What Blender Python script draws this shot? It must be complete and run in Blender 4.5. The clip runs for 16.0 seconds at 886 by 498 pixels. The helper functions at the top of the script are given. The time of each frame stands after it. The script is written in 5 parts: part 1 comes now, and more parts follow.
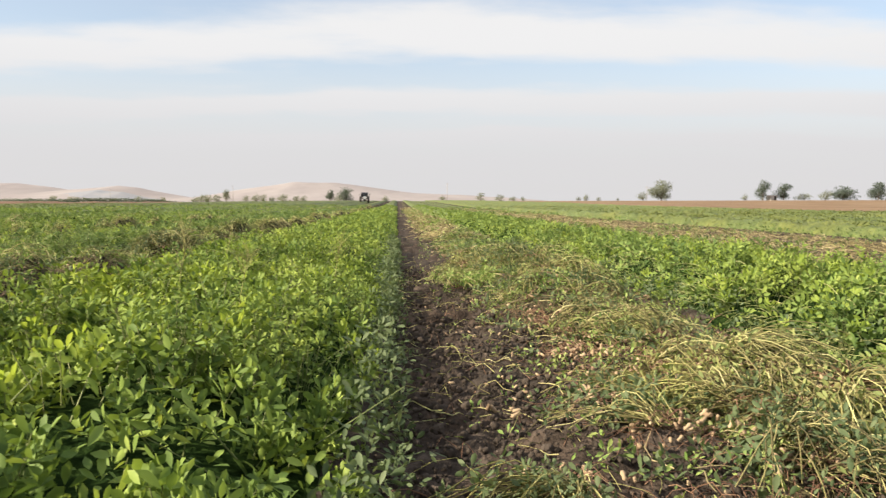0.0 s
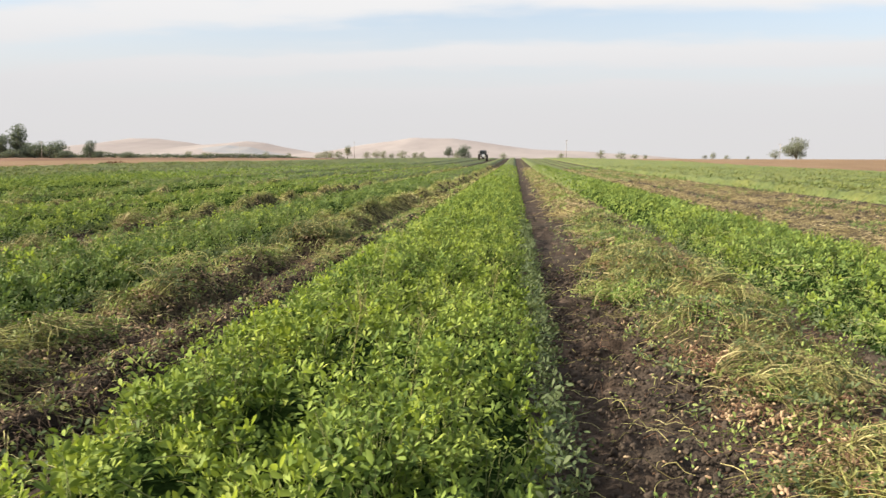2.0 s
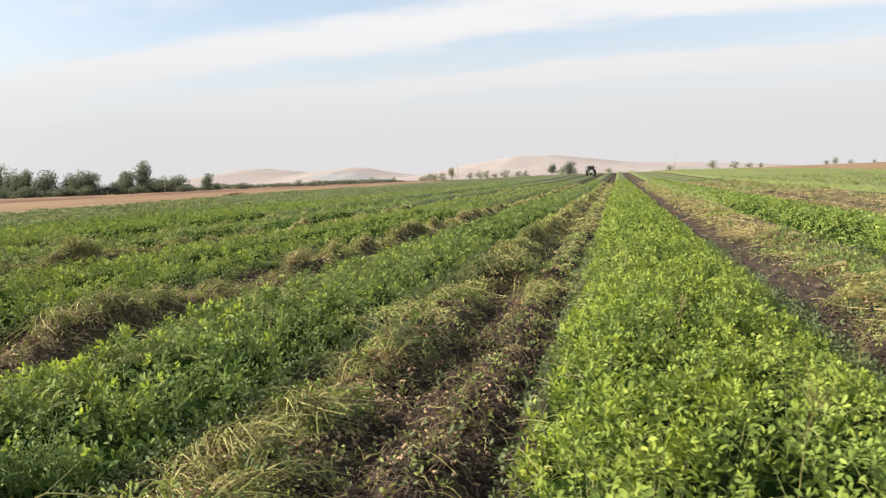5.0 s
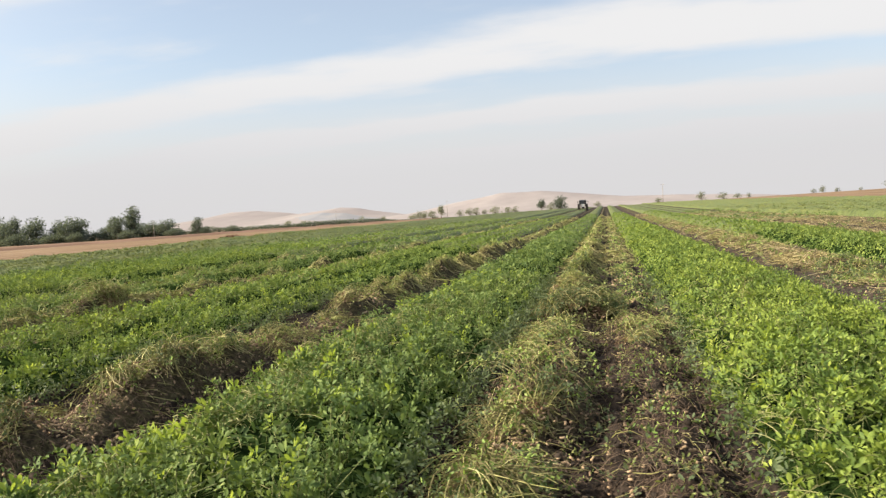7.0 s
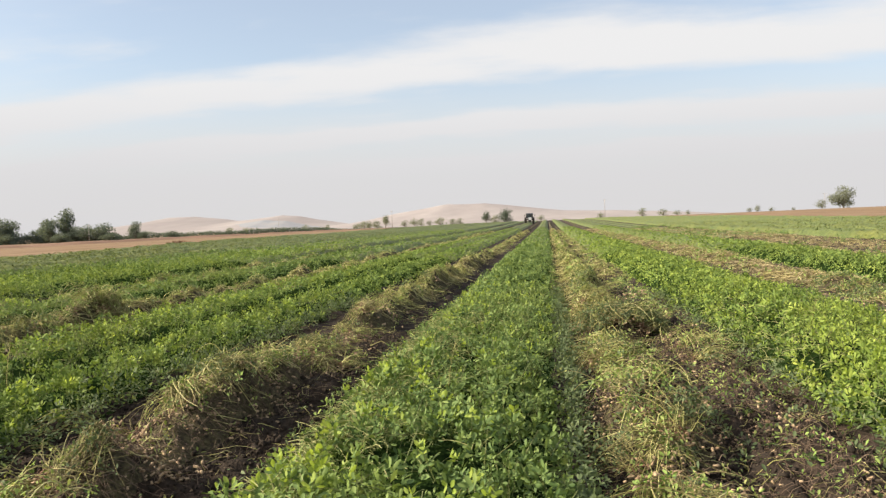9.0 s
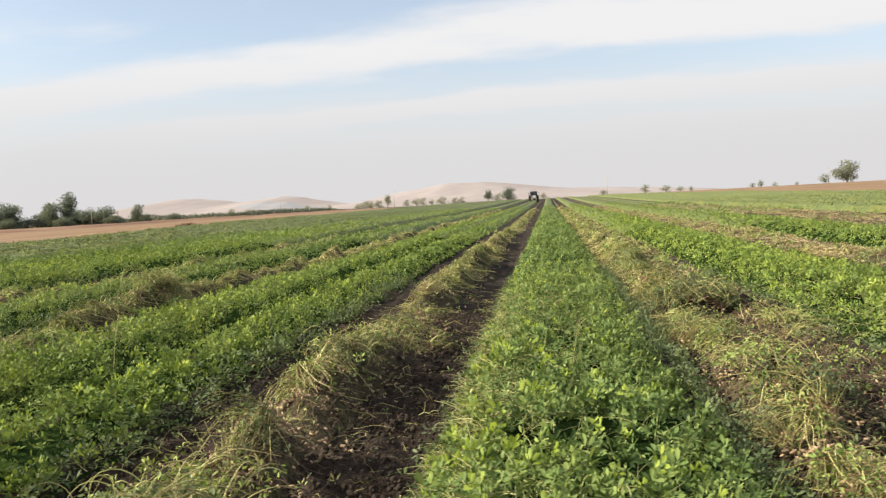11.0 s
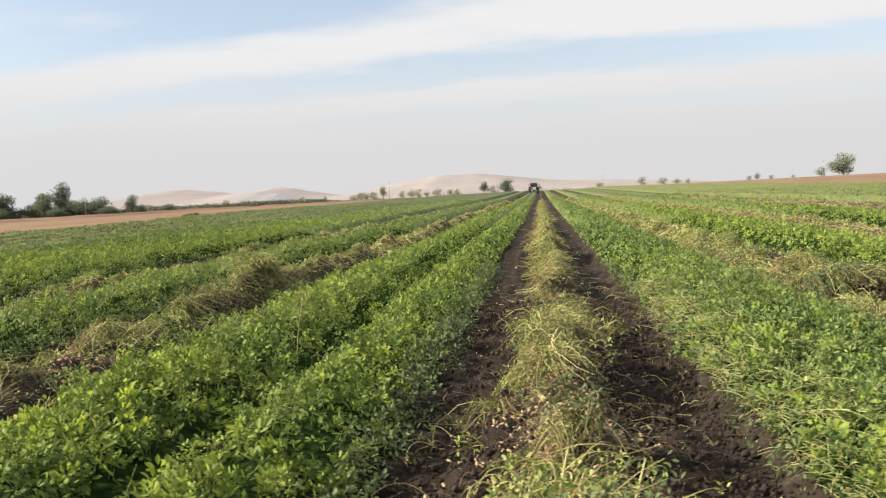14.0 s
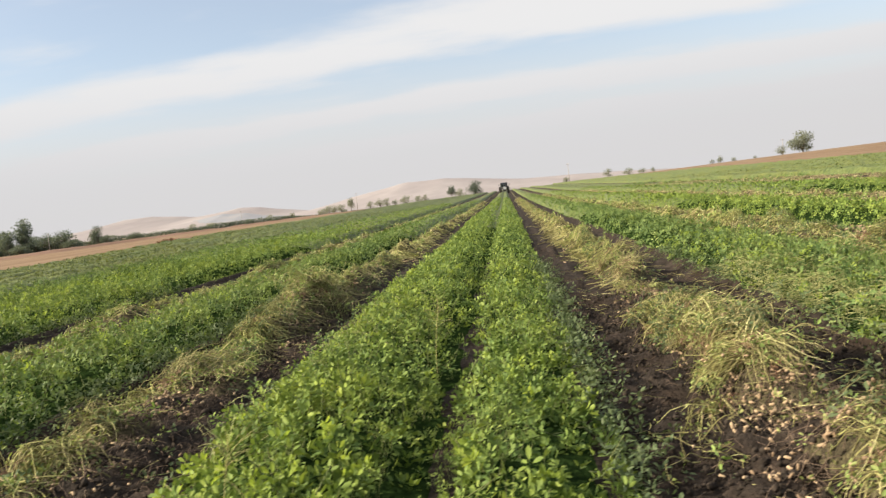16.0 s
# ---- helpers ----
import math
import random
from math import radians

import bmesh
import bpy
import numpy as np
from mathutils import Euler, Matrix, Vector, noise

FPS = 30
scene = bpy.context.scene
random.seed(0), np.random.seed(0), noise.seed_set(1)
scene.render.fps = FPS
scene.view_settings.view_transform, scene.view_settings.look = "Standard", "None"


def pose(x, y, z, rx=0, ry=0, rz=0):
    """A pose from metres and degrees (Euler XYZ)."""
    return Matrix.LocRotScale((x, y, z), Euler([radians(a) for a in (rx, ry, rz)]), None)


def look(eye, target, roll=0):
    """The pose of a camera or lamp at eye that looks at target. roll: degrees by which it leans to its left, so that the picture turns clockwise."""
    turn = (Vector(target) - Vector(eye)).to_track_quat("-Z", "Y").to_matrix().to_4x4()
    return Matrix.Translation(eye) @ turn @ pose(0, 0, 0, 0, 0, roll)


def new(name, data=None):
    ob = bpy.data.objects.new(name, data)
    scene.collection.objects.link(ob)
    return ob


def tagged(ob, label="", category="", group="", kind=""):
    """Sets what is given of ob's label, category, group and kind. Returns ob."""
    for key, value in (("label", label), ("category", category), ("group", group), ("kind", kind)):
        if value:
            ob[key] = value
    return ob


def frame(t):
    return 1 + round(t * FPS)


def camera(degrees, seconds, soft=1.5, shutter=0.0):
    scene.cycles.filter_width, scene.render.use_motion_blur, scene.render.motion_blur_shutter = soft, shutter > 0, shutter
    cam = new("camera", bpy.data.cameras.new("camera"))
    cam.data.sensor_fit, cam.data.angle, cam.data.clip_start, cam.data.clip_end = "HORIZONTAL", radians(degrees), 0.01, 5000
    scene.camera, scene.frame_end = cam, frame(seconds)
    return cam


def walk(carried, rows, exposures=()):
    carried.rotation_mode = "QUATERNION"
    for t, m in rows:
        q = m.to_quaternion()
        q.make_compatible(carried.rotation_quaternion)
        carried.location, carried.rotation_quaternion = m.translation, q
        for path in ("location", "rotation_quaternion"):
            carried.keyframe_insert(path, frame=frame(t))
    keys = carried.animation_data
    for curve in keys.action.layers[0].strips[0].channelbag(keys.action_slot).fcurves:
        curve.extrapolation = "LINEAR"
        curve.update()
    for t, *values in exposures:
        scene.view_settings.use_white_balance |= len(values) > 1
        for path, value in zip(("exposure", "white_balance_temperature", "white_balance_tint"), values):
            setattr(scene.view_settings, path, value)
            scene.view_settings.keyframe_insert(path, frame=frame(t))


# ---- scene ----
cam = camera(58.6, 16.0, soft=1.35, shutter=0.3)

PATH = [
    (0, (1.482, 9.299, 0.816), (1.598, 11.293, 0.7), 0.4),
    (0.5, (1.469, 9.266, 0.834), (1.477, 11.264, 0.744), 0.8),
    (1, (1.439, 9.306, 0.842), (1.385, 11.304, 0.779), 1.4),
    (1.5, (1.316, 9.397, 1.007), (1.217, 11.391, 0.886), 1.9),
    (2, (1.204, 9.415, 1.312), (1.028, 11.394, 1.083), 0.7),
    (2.5, (1.145, 9.449, 1.355), (0.891, 11.409, 1.053), -0.5),
    (3, (1.077, 9.674, 1.355), (0.758, 11.629, 1.079), -0.1),
    (3.5, (0.879, 9.796, 1.337), (0.506, 11.752, 1.148), 0.6),
    (4, (0.472, 9.881, 1.357), (0.084, 11.834, 1.17), -1.3),
    (4.5, (0.162, 10.098, 1.328), (-0.245, 12.046, 1.13), -2.3),
    (5, (-0.117, 10.27, 1.403), (-0.553, 12.214, 1.225), -1.8),
    (7.3, (-1.411, 10.891, 1.344), (-1.804, 12.851, 1.268), -3.6),
    (7.5, (-1.506, 10.92, 1.343), (-1.878, 12.884, 1.272), -3.4),
    (8, (-1.727, 10.97, 1.398), (-2.065, 12.941, 1.357), -1.7),
    (8.5, (-2.104, 11.023, 1.348), (-2.403, 13.0, 1.296), -1.7),
    (9, (-2.407, 11.012, 1.379), (-2.67, 12.994, 1.316), -1.9),
    (9.2, (-2.484, 10.997, 1.377), (-2.75, 12.978, 1.307), -1.4),
    (11.3, (-3.395, 10.83, 1.434), (-3.667, 12.807, 1.299), -2.8),
    (11.5, (-3.524, 10.891, 1.398), (-3.808, 12.865, 1.247), -2.7),
    (12, (-3.814, 10.911, 1.441), (-4.171, 12.871, 1.264), -1.4),
    (12.5, (-4.145, 10.906, 1.386), (-4.489, 12.869, 1.217), -2.0),
    (13, (-4.501, 10.969, 1.403), (-4.764, 12.947, 1.264), -3.0),
    (13.5, (-4.693, 11.056, 1.424), (-4.969, 13.034, 1.301), -2.4),
    (14, (-4.981, 11.125, 1.359), (-5.231, 13.105, 1.222), -2.4),
    (14.5, (-5.399, 11.166, 1.378), (-5.609, 13.151, 1.255), -5.0),
    (15, (-5.588, 11.329, 1.349), (-5.781, 13.314, 1.197), -6.1),
    (15.5, (-5.874, 11.595, 1.391), (-6.032, 13.586, 1.286), -7.0),
    (16, (-6.286, 11.603, 1.345), (-6.46, 13.591, 1.217), -6.8),
]
EXPOSURES = [(0.0, 1.10), (0.5, 1.10), (1.0, 1.04), (1.5, 1.0), (2.0, 1.13), (2.5, 1.3), (3.0, 1.32), (3.5, 1.09), (4.0, 1.12), (5.0, 1.16), (7.5, 1.05), (8.5, 1.02), (9.0, 1.07), (11.5, 1.12), (12.5, 1.16), (14.0, 1.09), (15.0, 1.09), (16.0, 1.04)]
walk(cam, [(t, look(eye, target, roll)) for t, eye, target, roll in PATH], EXPOSURES)

# ---------------------------------------------------------------- sun, sky and exposure
SUN_UP, SUN_LEFT = 28.0, 104.0          # degrees over the horizon, degrees to the left of +y
sun_way = Vector((-math.sin(radians(SUN_LEFT)) * math.cos(radians(SUN_UP)),
                  math.cos(radians(SUN_LEFT)) * math.cos(radians(SUN_UP)), math.sin(radians(SUN_UP))))
sun = new("sun", bpy.data.lights.new("sun", "SUN"))
sun.data.energy, sun.data.angle, sun.data.color = 5.0, radians(1.5), (1.0, 0.87, 0.68)
sun.rotation_mode = "QUATERNION"
sun.rotation_quaternion = sun_way.to_track_quat("Z", "Y")


def world():
    w = bpy.data.worlds.new("world")
    scene.world = w
    w.use_nodes = True
    nt = w.node_tree
    nt.nodes.clear()
    N, L = nt.nodes.new, nt.links.new

    def math_node(op, a, b=None, clamp=False):
        n = N("ShaderNodeMath")
        n.operation, n.use_clamp = op, clamp
        for k, v in enumerate((a, b)):
            if v is None:
                continue
            if isinstance(v, (int, float)):
                n.inputs[k].default_value = v
            else:
                L(v, n.inputs[k])
        return n.outputs[0]

    def mix(fac, a, b):
        n = N("ShaderNodeMix")
        n.data_type = "RGBA"
        L(fac, n.inputs[0])
        for k, v in ((6, a), (7, b)):
            if isinstance(v, tuple):
                n.inputs[k].default_value = (*v, 1)
            else:
                L(v, n.inputs[k])
        return n.outputs[2]

    def step(v, lo, hi):
        n = N("ShaderNodeMapRange")
        n.interpolation_type = "SMOOTHSTEP"
        n.inputs[1].default_value, n.inputs[2].default_value = lo, hi
        L(v, n.inputs[0])
        return n.outputs[0]

    tc = N("ShaderNodeTexCoord")
    sep = N("ShaderNodeSeparateXYZ")
    L(tc.outputs["Generated"], sep.inputs[0])
    x, y, z = sep.outputs
    sky = N("ShaderNodeTexSky")
    sky.sky_type, sky.sun_disc = "NISHITA", False
    sky.sun_elevation, sky.sun_rotation = radians(SUN_UP), radians(-SUN_LEFT)
    sky.dust_density, sky.air_density = 0.8, 1.0
    dim = N("ShaderNodeVectorMath")
    dim.operation = "SCALE"
    L(sky.outputs[0], dim.inputs[0])
    dim.inputs[3].default_value = SKY
    # clouds on a flat layer high up
    up = math_node("MAXIMUM", math_node("ADD", z, 0.10), 0.03)
    u, v = math_node("DIVIDE", x, up), math_node("DIVIDE", y, up)
    flat = N("ShaderNodeCombineXYZ")
    L(u, flat.inputs[0]), L(v, flat.inputs[1])
    def noise_node(scale, detail, stretch, turn=0.0):
        m, n = N("ShaderNodeMapping"), N("ShaderNodeTexNoise")
        m.inputs["Scale"].default_value, m.inputs["Rotation"].default_value = stretch, (0, 0, radians(turn))
        L(flat.outputs[0], m.inputs[0])
        n.inputs["Scale"].default_value, n.inputs["Detail"].default_value, n.inputs["Roughness"].default_value = scale, detail, 0.55
        L(m.outputs[0], n.inputs["Vector"])
        return n.outputs[0]

    # long cloud rolls, bent and frayed by noise
    across = math_node("ADD", v, math_node("MULTIPLY", u, 0.12))
    across = math_node("ADD", across, math_node("MULTIPLY", math_node("SUBTRACT", noise_node(0.55, 3, (1, 1, 1)), 0.5), 0.8))
    across = math_node("ADD", math_node("MAXIMUM", across, 2.55), math_node("MINIMUM", math_node("SUBTRACT", across, 2.0), 0.0))
    roll = math_node("MULTIPLY", math_node("SINE", math_node("ADD", math_node("MULTIPLY", across, 2 * math.pi / 1.15), CLOUD_AT)), 1.25)
    fray = math_node("MULTIPLY", math_node("SUBTRACT", noise_node(1.3, 10, (0.45, 1.1, 1), 8), 0.5), 3.0)
    fray = math_node("ADD", fray, math_node("MULTIPLY", math_node("SUBTRACT", noise_node(4.0, 8, (0.6, 1.0, 1), 8), 0.5), 2.2))
    cover = step(math_node("ADD", roll, fray), -1.1, 0.9)
    hazy = step(z, 0.21, 0.05)
    blue = mix(cover, dim.outputs[0], (0.66, 0.655, 0.65))
    low = mix(step(z, 0.0, 0.2), (0.505, 0.495, 0.50), (0.535, 0.535, 0.55))
    veil = math_node("ADD", math_node("MULTIPLY", hazy, 0.62), 0.37)
    colour = mix(veil, blue, low)
    # the haze is brighter round the sun
    dot = N("ShaderNodeVectorMath")
    dot.operation = "DOT_PRODUCT"
    L(tc.outputs["Generated"], dot.inputs[0])
    dot.inputs[1].default_value = sun_way
    near = step(dot.outputs["Value"], 0.3, 1.0)
    colour = mix(math_node("MULTIPLY", near, 0.45), colour, (0.95, 0.88, 0.76))
    bg, out = N("ShaderNodeBackground"), N("ShaderNodeOutputWorld")
    L(colour, bg.inputs[0])
    bg.inputs[1].default_value = 0.668
    L(bg.outputs[0], out.inputs[0])


SKY, CLOUD_AT = 0.135, math.pi / 2 - 2 * math.pi * 3.22 / 1.15
world()

# ---------------------------------------------------------------- materials


def material(name, stops, scale=8.0, detail=6, rough=0.85, bump=0.0, bump_scale=60.0, island=0.0, big=None, big_scale=0.7,
             through_light=0.0, spec=0.3, metal=0.0, obj=0.0, stretch=(1, 1, 1)):
    """Colours from a ramp (stops), run by noise in metres, by each piece (island) or each object (obj);
    big: a second colour that comes in as wide patches; through_light: how far light shines through."""
    m = bpy.data.materials.new(name)
    m.use_nodes = True
    nt = m.node_tree
    nt.nodes.clear()
    N, L = nt.nodes.new, nt.links.new
    geo = N("ShaderNodeNewGeometry")
    place = N("ShaderNodeMapping")
    place.inputs["Scale"].default_value = stretch
    L(geo.outputs["Position"], place.inputs[0])
    nz = N("ShaderNodeTexNoise")
    nz.inputs["Scale"].default_value, nz.inputs["Detail"].default_value, nz.inputs["Roughness"].default_value = scale, detail, 0.6
    L(place.outputs[0], nz.inputs["Vector"])
    spread = N("ShaderNodeMapRange")
    spread.inputs[1].default_value, spread.inputs[2].default_value = 0.28, 0.72
    L(nz.outputs[0], spread.inputs[0])
    fac = spread.outputs[0]
    if island or obj:
        one = N("ShaderNodeMix")
        one.inputs[0].default_value = island or obj
        L(fac, one.inputs[2])
        if island:
            L(geo.outputs["Random Per Island"], one.inputs[3])
        else:
            info = N("ShaderNodeObjectInfo")
            L(info.outputs["Random"], one.inputs[3])
        fac = one.outputs[0]
    ramp = N("ShaderNodeValToRGB")
    while len(ramp.color_ramp.elements) < len(stops):
        ramp.color_ramp.elements.new(0.5)
    for k, (e, c) in enumerate(zip(ramp.color_ramp.elements, stops)):
        e.position = k / max(1, len(stops) - 1)
    for e, c in zip(ramp.color_ramp.elements, stops):
        e.color = (*c, 1)
    L(fac, ramp.inputs[0])
    colour = ramp.outputs[0]
    if big:
        wide = N("ShaderNodeTexNoise")
        wide.inputs["Scale"].default_value, wide.inputs["Detail"].default_value = big_scale, 3
        L(geo.outputs["Position"], wide.inputs["Vector"])
        cut = N("ShaderNodeMapRange")
        cut.inputs[1].default_value, cut.inputs[2].default_value, cut.inputs[4].default_value = 0.42, 0.64, 0.8
        L(wide.outputs[0], cut.inputs[0])
        both = N("ShaderNodeMix")
        both.data_type = "RGBA"
        L(cut.outputs[0], both.inputs[0])
        L(colour, both.inputs[6])
        tint = N("ShaderNodeMix")
        tint.data_type, tint.blend_type = "RGBA", "MULTIPLY"
        tint.inputs[0].default_value = 1.0
        L(colour, tint.inputs[6])
        tint.inputs[7].default_value = (*big, 1)
        L(tint.outputs[2], both.inputs[7])
        colour = both.outputs[2]
    p, out = N("ShaderNodeBsdfPrincipled"), N("ShaderNodeOutputMaterial")
    L(colour, p.inputs["Base Color"])
    p.inputs["Roughness"].default_value, p.inputs["Metallic"].default_value = rough, metal
    p.inputs["Specular IOR Level"].default_value = spec
    if bump:
        fine = N("ShaderNodeTexNoise")
        fine.inputs["Scale"].default_value, fine.inputs["Detail"].default_value = bump_scale, 8
        L(geo.outputs["Position"], fine.inputs["Vector"])
        b = N("ShaderNodeBump")
        b.inputs["Strength"].default_value, b.inputs["Distance"].default_value = 1.0, bump
        L(fine.outputs[0], b.inputs["Height"])
        L(b.outputs[0], p.inputs["Normal"])
    shader = p.outputs[0]
    if through_light:
        t, mixed = N("ShaderNodeBsdfTranslucent"), N("ShaderNodeMixShader")
        warm = N("ShaderNodeMix")
        warm.data_type, warm.blend_type = "RGBA", "MULTIPLY"
        warm.inputs[0].default_value = 1.0
        warm.inputs[7].default_value = (1.4, 1.35, 0.75, 1)
        L(colour, warm.inputs[6])
        L(warm.outputs[2], t.inputs[0])
        mixed.inputs[0].default_value = through_light
        L(shader, mixed.inputs[1]), L(t.outputs[0], mixed.inputs[2])
        shader = mixed.outputs[0]
    L(shader, out.inputs[0])
    return m


LEAF = material("peanut_leaf", [(0.0257, 0.0493, 0.0168), (0.0967, 0.1559, 0.0395), (0.2221, 0.306, 0.073), (0.3948, 0.4639, 0.1283)], scale=3.6, detail=4, island=0.40,
                big=(1.2, 1.1, 0.85), big_scale=0.9, rough=0.6, spec=0.14, through_light=0.22)
LEAF_DEEP = material("peanut_leaf_deep", [(0.0275, 0.0528, 0.0187), (0.0968, 0.1562, 0.044), (0.2035, 0.2816, 0.0748), (0.374, 0.4455, 0.132)], scale=3.6, detail=4, island=0.36,
                     big=(1.2, 1.1, 0.85), big_scale=0.9, rough=0.6, spec=0.14, through_light=0.22)
LEAF_COOL = material("peanut_leaf_cool", [(0.0275, 0.0529, 0.0204), (0.0865, 0.1425, 0.0478), (0.175, 0.2473, 0.0814), (0.3256, 0.3918, 0.1425)], scale=3.6, detail=4, island=0.36,
                     big=(1.2, 1.1, 0.9), big_scale=0.8, rough=0.6, spec=0.14, through_light=0.22)
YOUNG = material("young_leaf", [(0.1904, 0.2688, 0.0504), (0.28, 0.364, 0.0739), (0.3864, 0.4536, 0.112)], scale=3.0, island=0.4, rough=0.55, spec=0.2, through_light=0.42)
LOW_LEAF = material("older_leaf", [(0.058, 0.088, 0.040), (0.104, 0.142, 0.066), (0.165, 0.2, 0.105)], scale=2.0, island=0.6, rough=0.6, spec=0.2, through_light=0.25)
# Near-black: the shade in gaps between leaves is put into this colour.
UNDER = material("painted_gap_shade", [(0.008, 0.016, 0.006), (0.018, 0.034, 0.010), (0.036, 0.062, 0.016)], scale=14, rough=0.95, spec=0.0, bump=0.05, bump_scale=22,
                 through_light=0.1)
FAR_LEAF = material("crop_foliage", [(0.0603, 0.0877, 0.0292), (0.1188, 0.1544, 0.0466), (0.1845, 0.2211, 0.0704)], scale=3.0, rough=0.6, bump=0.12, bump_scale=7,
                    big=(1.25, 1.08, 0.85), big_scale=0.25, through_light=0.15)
# Pale stems, brightened further to paint sunlight onto the beds' left flank.
PALE_STEM = material("sunlit_pale_stem", [(0.20, 0.22, 0.08), (0.38, 0.39, 0.16), (0.54, 0.52, 0.26)], scale=3, island=0.6, rough=0.6, through_light=0.15)
GREEN_STEM = material("green_stem", [(0.104, 0.136, 0.04), (0.176, 0.192, 0.072)], island=0.6, rough=0.6)
STRAW = material("dried_stem", [(0.0646, 0.0516, 0.0258), (0.1878, 0.1644, 0.0704), (0.4226, 0.3874, 0.1702), (0.748, 0.7044, 0.3874)], scale=3, island=0.7, rough=0.7,
                 big=(0.86, 0.95, 0.66), big_scale=1.4, through_light=0.1)
STRAW_TAN = material("bleached_stem", [(0.07, 0.052, 0.03), (0.19, 0.15, 0.084), (0.41, 0.34, 0.19), (0.70, 0.61, 0.38)], scale=3, island=0.7, rough=0.75,
                     big=(0.95, 1.0, 0.72), big_scale=1.1, through_light=0.1)
WITHER = material("withered_leaf", [(0.054, 0.0744, 0.0288), (0.144, 0.18, 0.06), (0.336, 0.366, 0.138), (0.252, 0.204, 0.0936)], scale=2.2, island=0.6, rough=0.65,
                  big=(0.8, 1.15, 0.7), big_scale=1.2, through_light=0.25)
ROOT_DARK = material("dark_root", [(0.07, 0.048, 0.035), (0.135, 0.094, 0.067), (0.23, 0.17, 0.115)], island=0.7, rough=0.85)
ROOT = material("root", [(0.085, 0.042, 0.027), (0.19, 0.105, 0.065), (0.30, 0.19, 0.12)], island=0.7, rough=0.8)
POD = material("peanut_shell", [(0.14, 0.092, 0.06), (0.30, 0.21, 0.13), (0.50, 0.375, 0.235), (0.20, 0.128, 0.08)], scale=30, island=0.75, rough=0.75, bump=0.002, bump_scale=220)
POD_ONE = material("peanut_shell_single", [(0.136, 0.0892, 0.0578), (0.289, 0.204, 0.1232), (0.442, 0.3315, 0.2082), (0.221, 0.1445, 0.0892)], scale=30, obj=0.7, rough=0.75, bump=0.002, bump_scale=220)
# Darker and lighter copies of one soil; shade and light put into the colour.
SOIL = material("tilled_soil_shaded", [(0.0125, 0.0099, 0.0082), (0.0234, 0.0189, 0.0154), (0.0388, 0.0313, 0.0257), (0.0731, 0.0583, 0.0474)], scale=7, detail=10, rough=0.95, bump=0.02, bump_scale=55,
                big=(1.25, 1.1, 1.0), big_scale=1.3, spec=0.1)
SOIL_LIT = material("tilled_soil_lit", [(0.0226, 0.018, 0.0148), (0.0422, 0.0341, 0.0278), (0.0703, 0.0566, 0.0464), (0.1322, 0.1055, 0.0858)], scale=7, detail=10, rough=0.95, bump=0.02, bump_scale=55,
                big=(1.25, 1.1, 1.0), big_scale=1.3, spec=0.1)
# Clods in the same two copies, shaded and lit by colour alone.
CLOD = material("soil_clod_shaded", [(0.0181, 0.0145, 0.0117), (0.0361, 0.0291, 0.0236), (0.0708, 0.0561, 0.0451)], scale=12, island=0.5, rough=0.95, bump=0.012, bump_scale=70, spec=0.1)
CLOD_LIT = material("soil_clod_lit", [(0.0319, 0.0254, 0.0208), (0.0637, 0.0512, 0.0418), (0.1249, 0.099, 0.0797)], scale=12, island=0.5, rough=0.95, bump=0.012, bump_scale=70, spec=0.1)
LITTER = material("heap_litter", [(0.0226, 0.0186, 0.0134), (0.0516, 0.0432, 0.0282), (0.0996, 0.0876, 0.048), (0.18, 0.1584, 0.0864)], scale=26, detail=9, rough=0.9, bump=0.03, bump_scale=60, spec=0.1)
STUBBLE = material("stubble_field", [(0.1599, 0.1076, 0.0686), (0.2223, 0.1537, 0.0983), (0.2808, 0.2067, 0.1342)], scale=0.35, detail=8, rough=0.95, bump=0.1, bump_scale=3,
                   big=(0.85, 0.82, 0.8), big_scale=0.03, spec=0.1, stretch=(1.0, 0.12, 1))
# Ground beyond the stubble, paled by haze put into its colour.
PLAIN = material("hazed_plain", [(0.289, 0.212, 0.153), (0.357, 0.281, 0.204), (0.399, 0.34, 0.255)], scale=0.012, rough=0.95, spec=0.1)
# Both hill colours carry the distance haze and smoke; none hangs in the air.
HILLSIDE = material("hazed_hillside", [(0.2646, 0.2405, 0.2447), (0.3034, 0.2772, 0.2783), (0.3444, 0.3192, 0.3171)], scale=0.008, detail=6, rough=1.0, spec=0.0, stretch=(1, 0.3, 2.5))
HILL_SMOKE = material("smoke_tinted_foothill", [(0.235, 0.25, 0.285), (0.275, 0.282, 0.305), (0.31, 0.30, 0.305)], scale=0.012, detail=4, rough=1.0, spec=0.0)
# Distance haze is put into both tree colours: greyed, lifted, low in contrast.
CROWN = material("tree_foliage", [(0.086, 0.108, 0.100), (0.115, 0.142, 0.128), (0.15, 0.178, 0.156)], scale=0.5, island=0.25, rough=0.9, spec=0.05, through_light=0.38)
CROWN_HAZED = material("hazed_pale_foliage", [(0.14, 0.16, 0.13), (0.198, 0.22, 0.176), (0.262, 0.282, 0.232)], scale=0.5, island=0.5, rough=0.9, spec=0.05, through_light=0.35)
BARK = material("bark", [(0.112, 0.096, 0.08), (0.176, 0.152, 0.128)], scale=4, rough=0.9, bump=0.03, bump_scale=12)
POLE = material("weathered_pole", [(0.256, 0.24, 0.224), (0.36, 0.336, 0.312)], scale=2, rough=0.85)
BODY = material("dark_blue_paint", [(0.024, 0.028, 0.04), (0.04, 0.044, 0.06)], scale=3, rough=0.35, spec=0.5)
